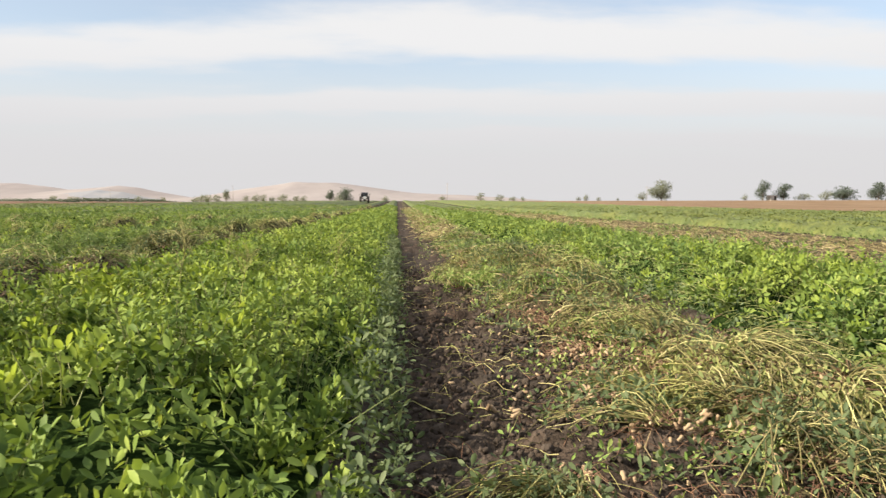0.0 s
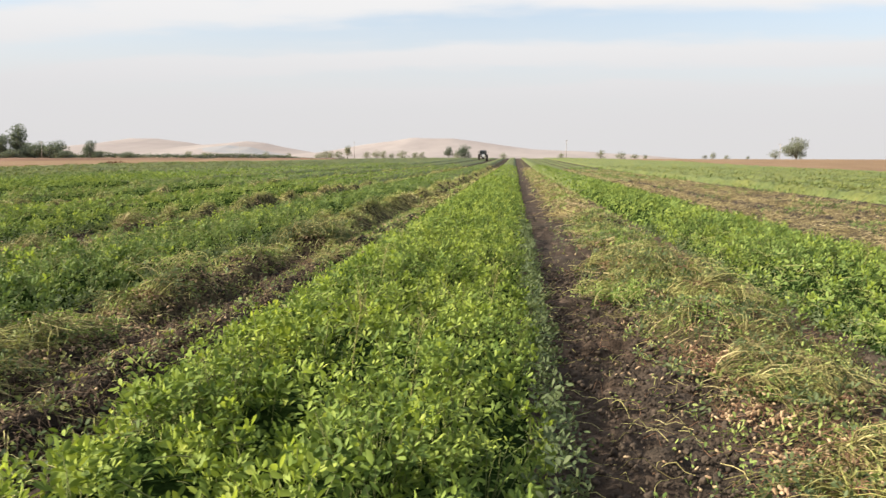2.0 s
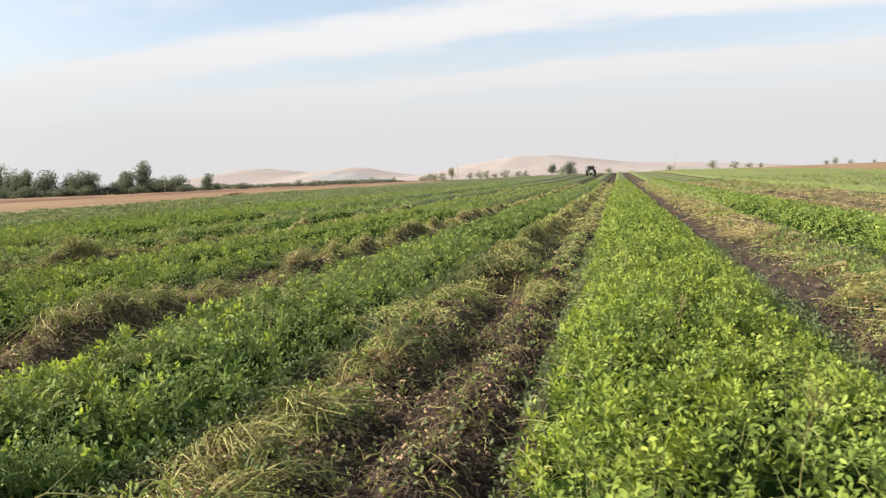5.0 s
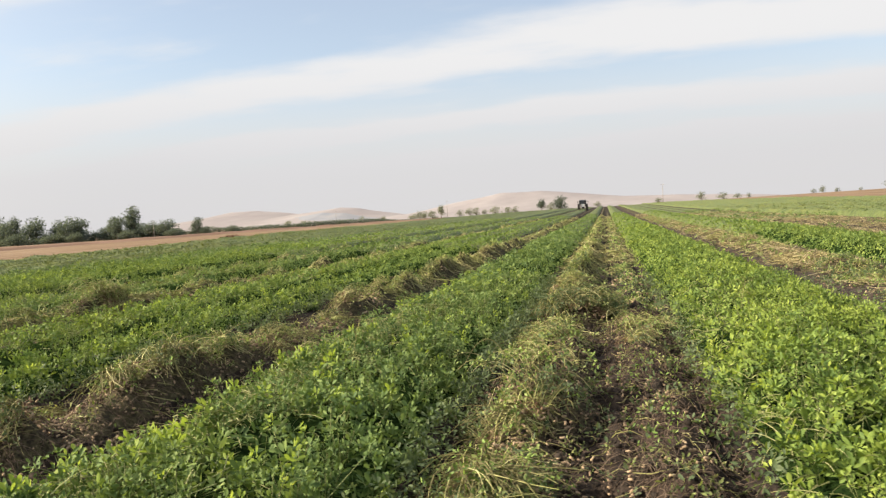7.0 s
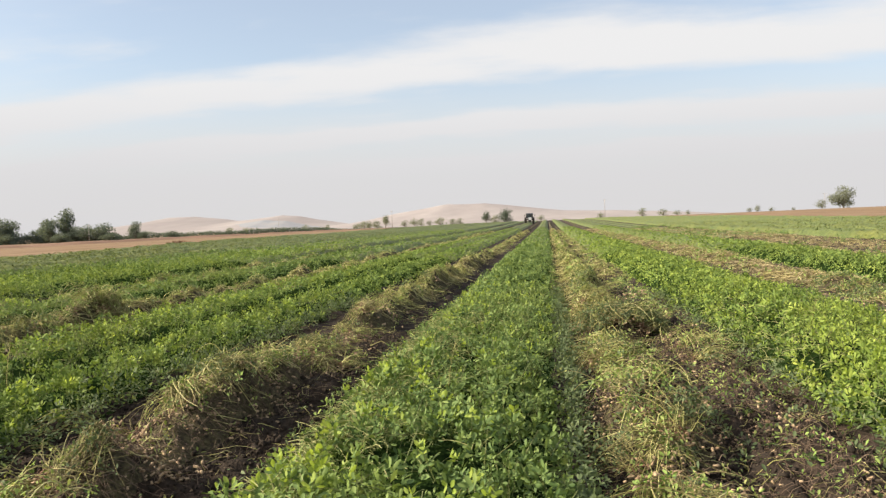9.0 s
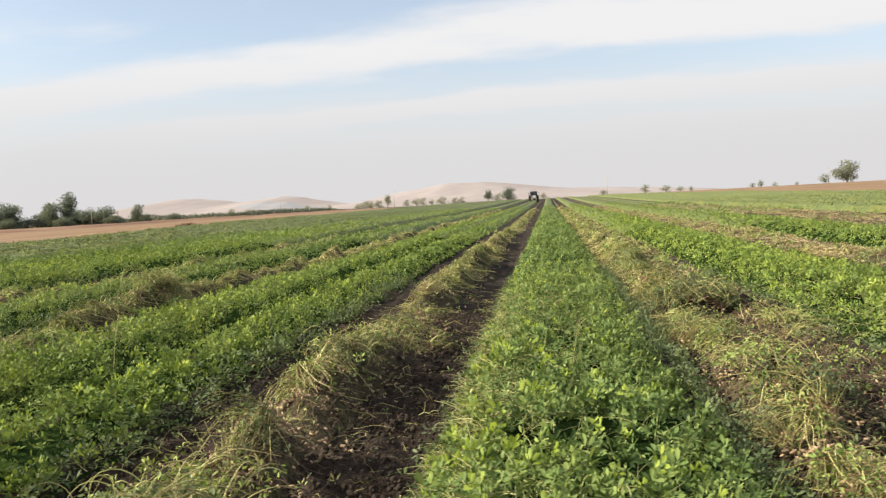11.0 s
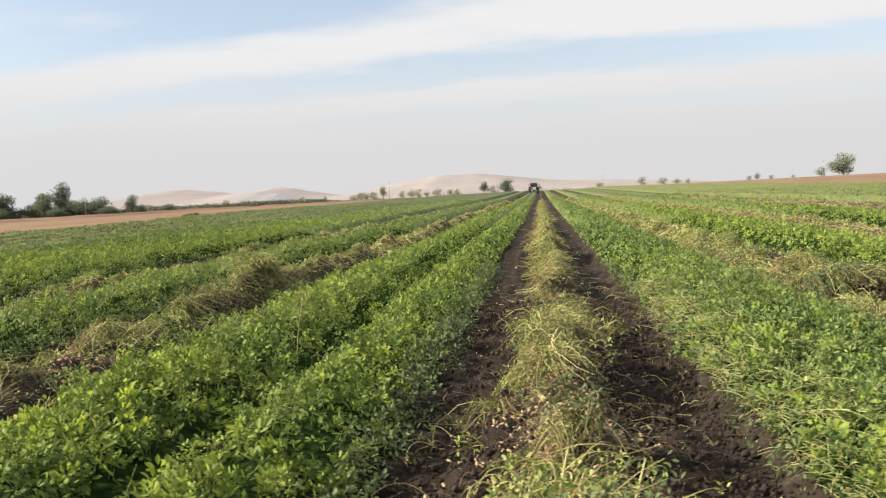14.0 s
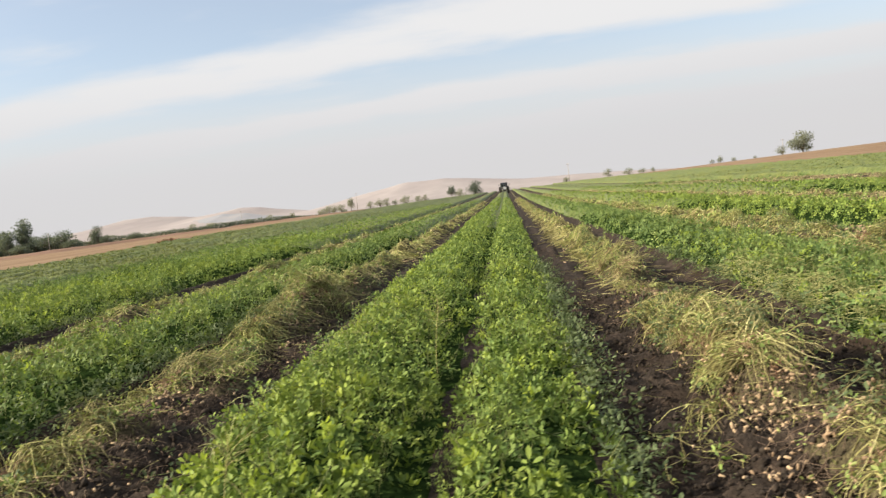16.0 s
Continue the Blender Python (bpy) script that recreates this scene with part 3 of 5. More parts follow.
def shoots(bed, seed, y0, y1, per_m2, many, size, rng, fine=True, reach=0.17):
    """Upright shoots with leaves set round their tips: the grown leaves, the light young ones, the stems."""
    n = int((bed[1] - bed[0]) * (y1 - y0) * per_m2)
    x, y = rng.uniform(bed[0], bed[1], n), rng.uniform(y0, y1, n)
    h, nrm = canopy_normal(x, y, bed, seed)
    keep = h - terrain(x, y) > 0.06
    x, y, h, nrm = x[keep], y[keep], h[keep], nrm[keep]
    n = len(x)
    ground_z = terrain(x, y)
    lush = smooth(0.38, 0.62, fbm(x, y, 0.55, seed + 8, 2))
    tip_z = np.maximum(h + rng.normal(-0.005, 0.03, n) + 0.035 * (lush - 0.5), ground_z + 0.05)
    axis = unit(nrm * [0.9, 0.9, 0.4] + [0, 0, 0.9] + rng.normal(0, 0.2, (n, 3)))
    tip = np.stack([x, y, tip_z], -1)
    long = np.minimum(reach * rng.uniform(0.7, 1.2, n), 0.9 * (tip_z - ground_z))
    spin = rng.uniform(0, 6.28, n)
    old, young = [], []
    # The extra light leaves on the left flank stand in for sunlight there.
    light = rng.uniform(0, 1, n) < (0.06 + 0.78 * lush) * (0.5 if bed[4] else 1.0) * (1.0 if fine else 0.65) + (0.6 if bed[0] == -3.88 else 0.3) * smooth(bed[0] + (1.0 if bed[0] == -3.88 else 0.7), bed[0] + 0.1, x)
    for k in range(many):
        d = (k + rng.uniform(0, 0.6, n)) / many
        az = spin + 2.4 * k + rng.normal(0, 0.3, n)
        out = np.stack([np.cos(az), np.sin(az), np.zeros(n)], -1)
        out = unit(out - (out * axis).sum(-1, keepdims=True) * axis)
        at = tip - axis * (long * d)[:, None] + out * (0.012 + 0.06 * d ** 0.7)[:, None]
        at[:, 2] = np.maximum(at[:, 2], ground_z + 0.015)
        way = out * (0.25 + 0.9 * d)[:, None] + axis * (0.9 - 0.75 * d)[:, None]
        top_side = axis * (0.35 + 0.6 * d)[:, None] - out * (0.75 - 0.55 * d)[:, None] + rng.normal(0, 0.3, (n, 3))
        length = size * rng.uniform(0.75, 1.2, n) * (0.72 + 0.4 * d)
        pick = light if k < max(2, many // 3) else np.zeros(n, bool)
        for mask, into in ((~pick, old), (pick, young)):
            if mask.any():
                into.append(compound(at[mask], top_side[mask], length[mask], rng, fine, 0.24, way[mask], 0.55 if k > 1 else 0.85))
    t = np.linspace(0, 1, 3)
    root = tip - axis * (long * 1.3)[:, None]
    paths = root[:, None] + (tip - root)[:, None] * t[None, :, None]
    stems = tubes(paths, np.linspace(0.0026, 0.0015, 3)[None] * np.ones((n, 1)))
    return joined(*old), joined(*young), stems


def trailing(bed, seed, y0, y1, rng):
    """Stems that lean out of the bed's sides and between the leaves."""
    n = int((y1 - y0) * 44)
    y = rng.uniform(y0, y1, n)
    right = rng.integers(0, 2, n)
    x = np.where(right, bed[1] - 0.14, bed[0] + 0.14) + rng.normal(0, 0.1, n)
    out = np.where(right, 1.0, -1.0)
    loose = rng.uniform(0, 1, n) < 0.45
    x = np.where(loose, rng.uniform(bed[0] + 0.1, bed[1] - 0.1, n), x)
    t = np.linspace(0, 1, 5)
    L = rng.uniform(0.12, 0.34, n)
    h = canopy(x, y, bed, seed) - terrain(x, y)
    px = x[:, None] + np.where(loose, rng.normal(0, 0.5, n), out * rng.uniform(0.2, 0.9, n))[:, None] * L[:, None] * t
    py = y[:, None] + rng.normal(0, 0.5, n)[:, None] * L[:, None] * t
    pz = np.where(loose, h * 0.8, h * 0.55)[:, None] + L[:, None] * np.where(loose, 0.55, 0.1)[:, None] * t - np.where(loose, 0.0, 0.5)[:, None] * L[:, None] * t ** 2
    pz = np.maximum(pz, 0.02) + terrain(px, py)
    v, f = tubes(np.stack([px, py, pz], -1), np.linspace(0.0026, 0.0014, 5)[None] * rng.uniform(0.8, 1.4, n)[:, None])
    return v, [f]


def edge_leaves(bed, seed, y0, y1, rng):
    """Leaves that sprawl low along both sides of a bed."""
    n = int((y1 - y0) * (150 if y0 < 17 else 80))
    y = rng.uniform(y0, y1, n)
    right = rng.uniform(0, 1, n) < 0.72
    x = np.where(right, bed[1] + 0.02, bed[0] - 0.02) + rng.normal(-0.02, 0.09 if bed[0] == -8.1 else 0.06, n) * np.where(right, 1, -1)
    z = np.abs(rng.normal(0, 0.08, n)) + 0.02 + soil_height(x, y)
    return compound(np.stack([x, y, z], -1), rng.normal(0, 0.6, (n, 3)) + [0, 0, 0.8], rng.uniform(0.024, 0.042, n), rng, True, 0.4)


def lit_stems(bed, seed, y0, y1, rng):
    """Thin pale stems that stand on the left-hand flank of a bed; sunlight is put into their colour."""
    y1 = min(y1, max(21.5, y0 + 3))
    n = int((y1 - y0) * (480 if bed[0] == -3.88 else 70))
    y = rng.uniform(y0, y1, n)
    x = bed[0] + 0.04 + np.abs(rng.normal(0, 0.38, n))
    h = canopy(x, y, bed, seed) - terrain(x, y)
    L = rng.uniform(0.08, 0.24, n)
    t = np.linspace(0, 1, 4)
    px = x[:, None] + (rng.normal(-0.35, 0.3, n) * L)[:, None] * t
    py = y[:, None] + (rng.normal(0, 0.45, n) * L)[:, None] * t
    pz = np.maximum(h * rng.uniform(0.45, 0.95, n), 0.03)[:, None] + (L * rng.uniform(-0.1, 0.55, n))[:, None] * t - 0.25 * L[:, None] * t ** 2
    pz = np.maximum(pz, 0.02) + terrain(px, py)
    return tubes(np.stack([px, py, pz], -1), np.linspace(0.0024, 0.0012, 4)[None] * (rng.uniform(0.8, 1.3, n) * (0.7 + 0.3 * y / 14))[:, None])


def green_bed(bed, seed, near):
    rng = np.random.default_rng(100 + seed)
    leaf = LEAF_COOL if bed[4] else LEAF_DEEP if bed[0] < -5 or bed[0] > 3 else LEAF
    tint = "deep green" if bed[4] else "yellow-green"
    ob = thing("peanut_bed", f"double row of leafy {tint} peanut plants", "crop bed", group="beds of peanut plants", kind="stuff")
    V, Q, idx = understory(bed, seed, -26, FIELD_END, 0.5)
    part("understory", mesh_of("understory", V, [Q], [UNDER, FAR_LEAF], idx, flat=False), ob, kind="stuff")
    first, a, b, c = near
    v0 = bed_canopy(bed, seed, -9, first, 100 if bed[0] > -12 else 30, 0.07 if bed[0] > -12 else 0.10, np.random.default_rng(300 + seed), fine=False)
    v1 = bed_canopy(bed, seed, first, a, 130, 0.042, rng, deep=0.16)
    v2 = bed_canopy(bed, seed, a, b, 70, 0.062, rng, fine=False, deep=0.14)
    v3 = bed_canopy(bed, seed, b, c, 115, 0.067, rng, fine=False)
    v4 = loose_leaves(bed, seed, c, 120, 44, 0.12, rng)
    old1, young1, stems1 = shoots(bed, seed, first, a, 37, 8, 0.057, rng)
    old2, young2, stems2 = shoots(bed, seed, a, b, 34, 6, 0.053, rng, False)
    for v in (v0, v1, v2, v3, v4, old1, old2):
        part("canopy_leaves", mesh_of("canopy_leaves", v[0], [v[1]], leaf), ob, kind="stuff")
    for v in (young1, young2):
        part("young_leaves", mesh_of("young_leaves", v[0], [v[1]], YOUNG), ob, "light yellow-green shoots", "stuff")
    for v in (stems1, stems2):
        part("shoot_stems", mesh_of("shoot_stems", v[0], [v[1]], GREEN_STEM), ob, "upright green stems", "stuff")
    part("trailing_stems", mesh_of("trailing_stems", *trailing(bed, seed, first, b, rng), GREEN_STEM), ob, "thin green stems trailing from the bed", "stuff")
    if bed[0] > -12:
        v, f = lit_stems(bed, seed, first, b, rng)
        part("side_stems", mesh_of("side_stems", v, [f], PALE_STEM), ob, "pale yellowish stems on the bed's left flank, sunlight in their colour", "stuff")
    v = edge_leaves(bed, seed, first, b, rng)
    part("low_leaves", mesh_of("low_leaves", v[0], [v[1]], LOW_LEAF), ob, "dull older leaves along the bed's foot", "stuff")
    return ob


NEAR = [(12.1, 17.5, 25, 44), (12.4, 17.5, 25, 44), (10.0, 17.0, 25, 44), (12.0, 16.0, 24, 40), (14.5, 17.0, 25, 40), (17.5, 18.0, 28, 44), (19.5, 20.0, 30, 46), (21.5, 22.0, 32, 48)]
for k, bed in enumerate(BEDS):
    green_bed(bed, 20 + 7 * k, NEAR[k])


def outer_rows(name, edges, seed, label, begin=0):
    """Rows farther to the side, seen only from afar."""
    rng = np.random.default_rng(seed)
    sets, cores, count = [], [], 0
    VV, QQ = [], []
    for k, x0 in enumerate(edges):
        bed = (x0, x0 + 1.62, 0.10 if begin else 0.42 + 0.05 * rng.uniform(-1, 1), 0.45, False)
        along = np.arange(-26.0, FIELD_END, 3.0)
        inside = along[(field_left(along) < x0) & (field_right(along) > x0 + 1.6)]
        first, last = max(inside[0], begin or -26), inside[-1]
        V, Q, _ = understory(bed, seed + 5 * k, first, last, 0.9)
        VV.append(V.reshape(-1, 3)), QQ.append(Q + count)
        count += VV[-1].shape[0]
        close = abs(x0 + 3)
        start = 14 + max(0, close - 10) * 0.9
        if close < 45 and not begin:
            if first < start:
                sets.append(loose_leaves(bed, seed + 5 * k, first, start, 9, 0.15, rng))
            near = max(first, start)
            sets.append(loose_leaves(bed, seed + 5 * k, near, near + 30, 48 if close < 25 else 30, 0.095, rng))
            sets.append(loose_leaves(bed, seed + 5 * k, near + 20, 120, 15, 0.13, rng))
    ob = thing(name, label, "crop rows", kind="stuff")
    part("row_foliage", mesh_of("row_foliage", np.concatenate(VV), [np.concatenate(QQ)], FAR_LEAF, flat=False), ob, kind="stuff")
    if sets:
        v, f = joined(*sets)
        part("leaf_blades", mesh_of("leaf_blades", v, [f], FAR_LEAF), ob, kind="stuff")


outer_rows("peanut_rows", np.arange(-40.6, -20.2, 1.86), 300, "wide stand of green peanut rows")
outer_rows("peanut_rows", np.arange(12.7, 40.5, 1.86), 500, "wide stand of green peanut rows beside a dug strip")
outer_rows("peanut_rows", [6.3, 8.2, 10.1], 700, "low green regrowth beyond a dug strip", 60)


# ---------------------------------------------------------------- single plants in the nearest stretch
def plant_meshes(seed, leaf):
    rng = np.random.default_rng(seed)
    n, k = 11, 4
    t = np.linspace(0, 1, k)
    ang, reach, high = rng.uniform(0, 6.28, n), rng.uniform(0.05, 0.2, n), rng.uniform(0.30, 0.46, n)
    paths = np.stack([reach[:, None] * np.cos(ang)[:, None] * t ** 0.8, reach[:, None] * np.sin(ang)[:, None] * t ** 0.8, high[:, None] * t], -1)
    paths += rng.normal(0, 0.008, paths.shape) * t[None, :, None]
    stems = tubes(paths, np.linspace(0.0032, 0.0016, k)[None] * np.ones((n, 1)))
    base, nrm, size = [], [], []
    for j in range(n):
        for s in (0.67, 0.84, 1.0):
            p = paths[j, int(round(s * (k - 1)))]
            off = rng.normal(0, 0.035, 3) * [1, 1, 0.4]
            base.append(p + off), nrm.append(np.r_[p[:2] * 1.5, 0.8] + rng.normal(0, 0.3, 3)), size.append(rng.uniform(0.027, 0.043))
    leaves = compound(np.array(base), np.array(nrm), np.array(size), rng)
    return mesh_of("stems", stems[0], [stems[1]], GREEN_STEM), mesh_of("leaves", leaves[0], [leaves[1]], leaf)


def plants():
    rng = np.random.default_rng(42)
    made = 0
    for k, (count, y0, y1) in enumerate([(85, 13.2, 20.0), (75, 13.0, 20.5), (95, 11.9, 19.5), (25, 13.0, 20.0)]):
        bed = BEDS[k]
        leaf = LEAF_COOL if bed[4] else LEAF_DEEP if bed[0] < -5 or bed[0] > 3 else LEAF
        kinds = [plant_meshes(900 + 10 * k + j, leaf) for j in range(6)]
        tint = "deep green" if bed[4] else "bright yellow-green"
        for j in range(count):
            x, y = rng.uniform(bed[0] + 0.18, bed[1] - 0.18), y0 + (y1 - y0) * rng.uniform() ** 1.3
            s = (float(canopy(np.array([x]), np.array([y]), bed, 20 + 7 * k)[0]) + 0.03) / 0.44
            ob = thing("peanut_plant", f"{tint} peanut plant with four-part leaves growing in the bed", "plant", group="peanut plants in the beds",
                       at=Matrix.LocRotScale((x, y, 0.03), Euler((rng.normal(0, 0.08), rng.normal(0, 0.08), rng.uniform(0, 6.28))), (s, s, s)))
            stems, leaves = kinds[j % 6]
            part("stem", stems, ob)
            part("foliage", leaves, ob)


plants()


# ---------------------------------------------------------------- windrows of lifted peanut plants
def pod_shape():
    rings, sides = [(-0.72, 0.82), (-0.08, 0.70), (0.5, 1.0), (0.92, 0.58)], 5
    v = [(s * 0.84, r * 0.47 * math.cos(a), r * 0.47 * math.sin(a)) for s, r in rings for a in [2 * math.pi * j / sides for j in range(sides)]]
    v += [(-0.91, 0, 0), (0.93, 0, 0.05)]
    q = [(i * sides + j, i * sides + (j + 1) % sides, (i + 1) * sides + (j + 1) % sides, (i + 1) * sides + j) for i in range(len(rings) - 1) for j in range(sides)]
    t = [(20, (j + 1) % sides, j) for j in range(sides)] + [(21, 15 + j, 15 + (j + 1) % sides) for j in range(sides)]
    return np.array(v), np.array(q), np.array(t)


POD_V, POD_Q, POD_T = pod_shape()


def random_turns(n, rng, flat=0.5):
    yaw, pitch, spin = rng.uniform(0, 6.28, n), rng.normal(0, flat, n), rng.uniform(0, 6.28, n)
    a = np.stack([np.cos(yaw) * np.cos(pitch), np.sin(yaw) * np.cos(pitch), np.sin(pitch)], -1)
    b = unit(np.cross(a, np.stack([-np.sin(yaw) * 0.1, np.cos(yaw) * 0.1, np.ones(n)], -1)))
    c = np.cross(a, b)
    bb, cc = np.cos(spin)[:, None] * b + np.sin(spin)[:, None] * c, -np.sin(spin)[:, None] * b + np.cos(spin)[:, None] * c
    return np.stack([a, bb, cc], 1)


def scattered(shape, quads, tris, at, size, turns):
    v = at[:, None] + np.einsum("vk,nkj->nvj", shape, turns) * size[:, None, None]
    first = np.arange(len(at))[:, None, None] * len(shape)
    return v.reshape(-1, 3), (first + quads).reshape(-1, quads.shape[1]) if len(quads) else quads, (first + tris).reshape(-1, 3)


def top(x, y):
    return np.maximum(soil_height(x, y), heap_height(x, y) - 0.02 + terrain(x, y))


def strands(x, y, length, radius, rng, points=6, lift=0.04, arch=0.05, spread=None):
    """Stems that lie over the heaps, sagging and curling."""
    n = len(x)
    t = np.linspace(0, 1, points)
    way = 14.0 * fbm(x, y, 0.6, 91, 2) + rng.normal(0, 0.65 if spread is None else spread, n) + np.pi * rng.integers(0, 2, n)
    curl = rng.normal(0, 0.9, n)
    ang = way[:, None] + curl[:, None] * t
    step = length[:, None] / (points - 1)
    px = x[:, None] + np.cumsum(np.cos(ang) * step, 1) - np.cos(way)[:, None] * length[:, None] / 2
    py = y[:, None] + np.cumsum(np.sin(ang) * step, 1) - np.sin(way)[:, None] * length[:, None] / 2
    tip = rng.normal(0, 0.13, n)[:, None] * length[:, None] * (t - 0.5)
    low = top(px, py)
    low = 0.55 * low + 0.45 * low.mean(1, keepdims=True)
    pz = low + tip + rng.uniform(-0.9, 1, n)[:, None] * lift + np.abs(rng.normal(0, arch, n))[:, None] * np.sin(np.pi * t) + rng.normal(0, 0.008, (n, points))
    return tubes(np.stack([px, py, pz], -1), radius[:, None] * np.linspace(1.1, 0.6, points)[None])


def around(row, n, y0, y1, rng, wide=1.0):
    """Places strewn over a windrow, thickest on the heap."""
    x0, x1, xm, half, _ = row
    y = rng.uniform(y0, y1, n)
    x = xm - (0.12 * half if 0.25 < half < 0.45 else 0.0) + rng.normal(0, half * 0.62 * wide, n)
    return np.clip(x, x0 + 0.05, x1 - 0.05), y


def windrow(row, seed, first, near_to, mid_to, share, singles, dry=0.8, leafy=1.0):
    rng = np.random.default_rng(seed)
    x0, x1, xm, half, high = row
    ob = thing("vine_windrow", "windrow of lifted peanut vines drying on bare soil", "windrow", group="windrows of lifted vines", kind="stuff")
    # the packed middle of the heap
    ys, y = list(np.arange(-26, first - 0.2, 0.35)), first
    while y < FIELD_END:
        ys.append(y)
        y += max(0.065, (y - first) * 0.014)
    xs = np.linspace(max(x0, xm - 2.0 * half), min(x1, xm + 2.0 * half), 18)
    X, Y = np.meshgrid(xs, np.array(ys))
    Z = heap_height(X, Y) - 0.07 - 0.12 * np.abs((X - xm) / (2 * half)) ** 3 + terrain(X, Y) + 0.15 * (fbm(X, Y, 0.13, seed, 4) - 0.5) * smooth(40, 20, Y)
    i = np.arange(X.size).reshape(X.shape)
    Q = np.stack([i[:-1, :-1], i[:-1, 1:], i[1:, 1:], i[1:, :-1]], -1).reshape(-1, 4)
    part("heap_core", mesh_of("heap_core", np.stack([X, Y, Z], -1), [Q], LITTER, flat=False), ob, "packed dark litter of vines and soil", "stuff")

    def strewn(per_m, y0, y1, wide, chance):
        n = int(per_m * (y1 - y0) * share)
        x, y = around(row, n, y0, y1, rng, wide)
        keep = rng.uniform(0, 1, n) < chance(matted(x, y))
        return x[keep], y[keep], int(keep.sum())

    # dry stems, combed into swaths
    x, y, n = strewn(270 * dry, first, near_to, 1.05, lambda m: 0.06 + 0.94 * m)
    sets = [strands(x, y, rng.uniform(0.08, 0.32, n), rng.uniform(0.0017, 0.0036, n) * (1.0 if half > 0.45 else 1.3), rng, points=4, lift=0.022, arch=0.018, spread=0.42)]
    x, y, n = strewn(26, -26, first, 1.25, lambda m: 0.15 + 0.85 * m)
    sets.append(strands(x, y, rng.uniform(0.25, 0.6, n), rng.uniform(0.006, 0.011, n), rng, points=3))
    x, y, n = strewn(260 * dry, near_to, mid_to, 1.05, lambda m: 0.06 + 0.94 * m)
    sets.append(strands(x, y, rng.uniform(0.15, 0.5, n), rng.uniform(0.0034, 0.0062, n), rng, points=3, lift=0.025, arch=0.02, spread=0.45))
    x, y, n = strewn(110, mid_to, 110, 1.2, lambda m: 0.1 + 0.9 * m)
    y = mid_to + (110 - mid_to) * ((y - mid_to) / (110 - mid_to)) ** 1.6
    sets.append(strands(x, y, rng.uniform(0.2, 0.5, n), rng.uniform(0.004, 0.009, n), rng, points=3))
    if 0.25 < half < 0.45:
        n = int(46 * (mid_to - first) * share)
        y = rng.uniform(first, mid_to, n)
        x = xm - 0.25 * half + rng.normal(0, 0.3 * half, n)
        keep = rng.uniform(0, 1, n) < matted(x, y)
        x, y, n = x[keep], y[keep], int(keep.sum())
        sets.append(strands(x, y, rng.uniform(0.14, 0.34, n), rng.uniform(0.0026, 0.0042, n), rng, points=5, lift=0.03, arch=0.07, spread=0.8))
    v, f = joined(*sets)
    part("dry_stems", mesh_of("dry_stems", v, [f], STRAW_TAN if x0 > 0 else STRAW), ob, "tangle of straw-coloured dry stems", "stuff")
    # withered leaves
    sets = []
    for a, b, per_m, size, fine in ((-26, first, 22, 0.1, False), (first, near_to, 560, 0.031, True), (near_to, mid_to, 380, 0.045, False), (mid_to, 90, 34, 0.10, False)):
        x, y, n = strewn(per_m * dry * leafy, a, b, 1.3, lambda m: 0.15 + 0.6 * m)
        at = np.stack([x, y, top(x, y) + rng.uniform(-0.01, 0.05, n)], -1)
        sets.append(compound(at, rng.normal(0, 0.6, (n, 3)) + [0, 0, 0.7], size * rng.uniform(0.6, 1.2, n), rng, fine, 0.5))
    v, f = joined(*sets)
    part("withered_leaves", mesh_of("withered_leaves", v, [f], WITHER), ob, "wilting pale green and brown leaves", "stuff")
    # vines that are still fresh
    x, y, n = strewn(230 * leafy, first, mid_to, 1.35, lambda m: 0.12 + 0.75 * m)
    keep = fbm(x, y, 0.5, seed + 31, 2) > 0.47
    x, y, n = x[keep], y[keep], int(keep.sum())
    v, f = compound(np.stack([x, y, top(x, y) + rng.uniform(0, 0.05, n)], -1), rng.normal(0, 0.6, (n, 3)) + [0, 0, 0.7], rng.uniform(0.03, 0.05, n), rng, True, 0.5)
    part("fresh_leaves", mesh_of("fresh_leaves", v, [f], LOW_LEAF), ob, "dull green leaves still on the vines", "stuff")
    # torn roots
    x, y, n = strewn(300 if half > 0.45 else 330, first, near_to + 2, 1.4, lambda m: 1 - 0.85 * m)
    here = [d for d in DUG if x0 < d[0] < x1]
    for dx, dy, rx, ry in here:
        m = int((1500 if half > 0.45 else 380) * rx * ry)
        x, y = np.append(x, dx + rng.normal(0, rx * 0.6, m)), np.append(y, dy + rng.normal(0, ry * 0.6, m))
    x, n = np.clip(x, x0 + 0.03, x1 - 0.03), len(x)
    v, f = strands(x, y, rng.uniform(0.05, 0.2, n), rng.uniform(0.0012, 0.0024, n), rng, points=4, lift=0.03, arch=0.03, spread=1.2)
    part("roots", mesh_of("roots", v, [f], ROOT if half > 0.45 else ROOT_DARK), ob, "reddish torn roots" if half > 0.45 else "dark brown torn roots", "stuff")
    # pods, in clusters where the plants were turned over
    sets_v, sets_q, sets_t, count = [], [], [], 0
    for a, b, per_m, size in ((first, near_to, 380 if half > 0.45 else 220 if half > 0.25 else 80, 0.0132), (near_to, mid_to, 60, 0.021)):
        x, y, n = strewn(per_m, a, b, 1.4, lambda m: 1 - 0.9 * m)
        keep = (fbm(x, y, 0.4, seed + 4, 2) > 0.54) | (rng.uniform(0, 1, n) < 0.025)
        x, y, n = x[keep], y[keep], int(keep.sum())
        for dx, dy, rx, ry in here if a == first else ():
            m = int(300 * rx * ry)
            x, y = np.append(x, dx + rng.normal(0, rx * 0.55, m)), np.append(y, dy + rng.normal(0, ry * 0.55, m))
        n = len(x)
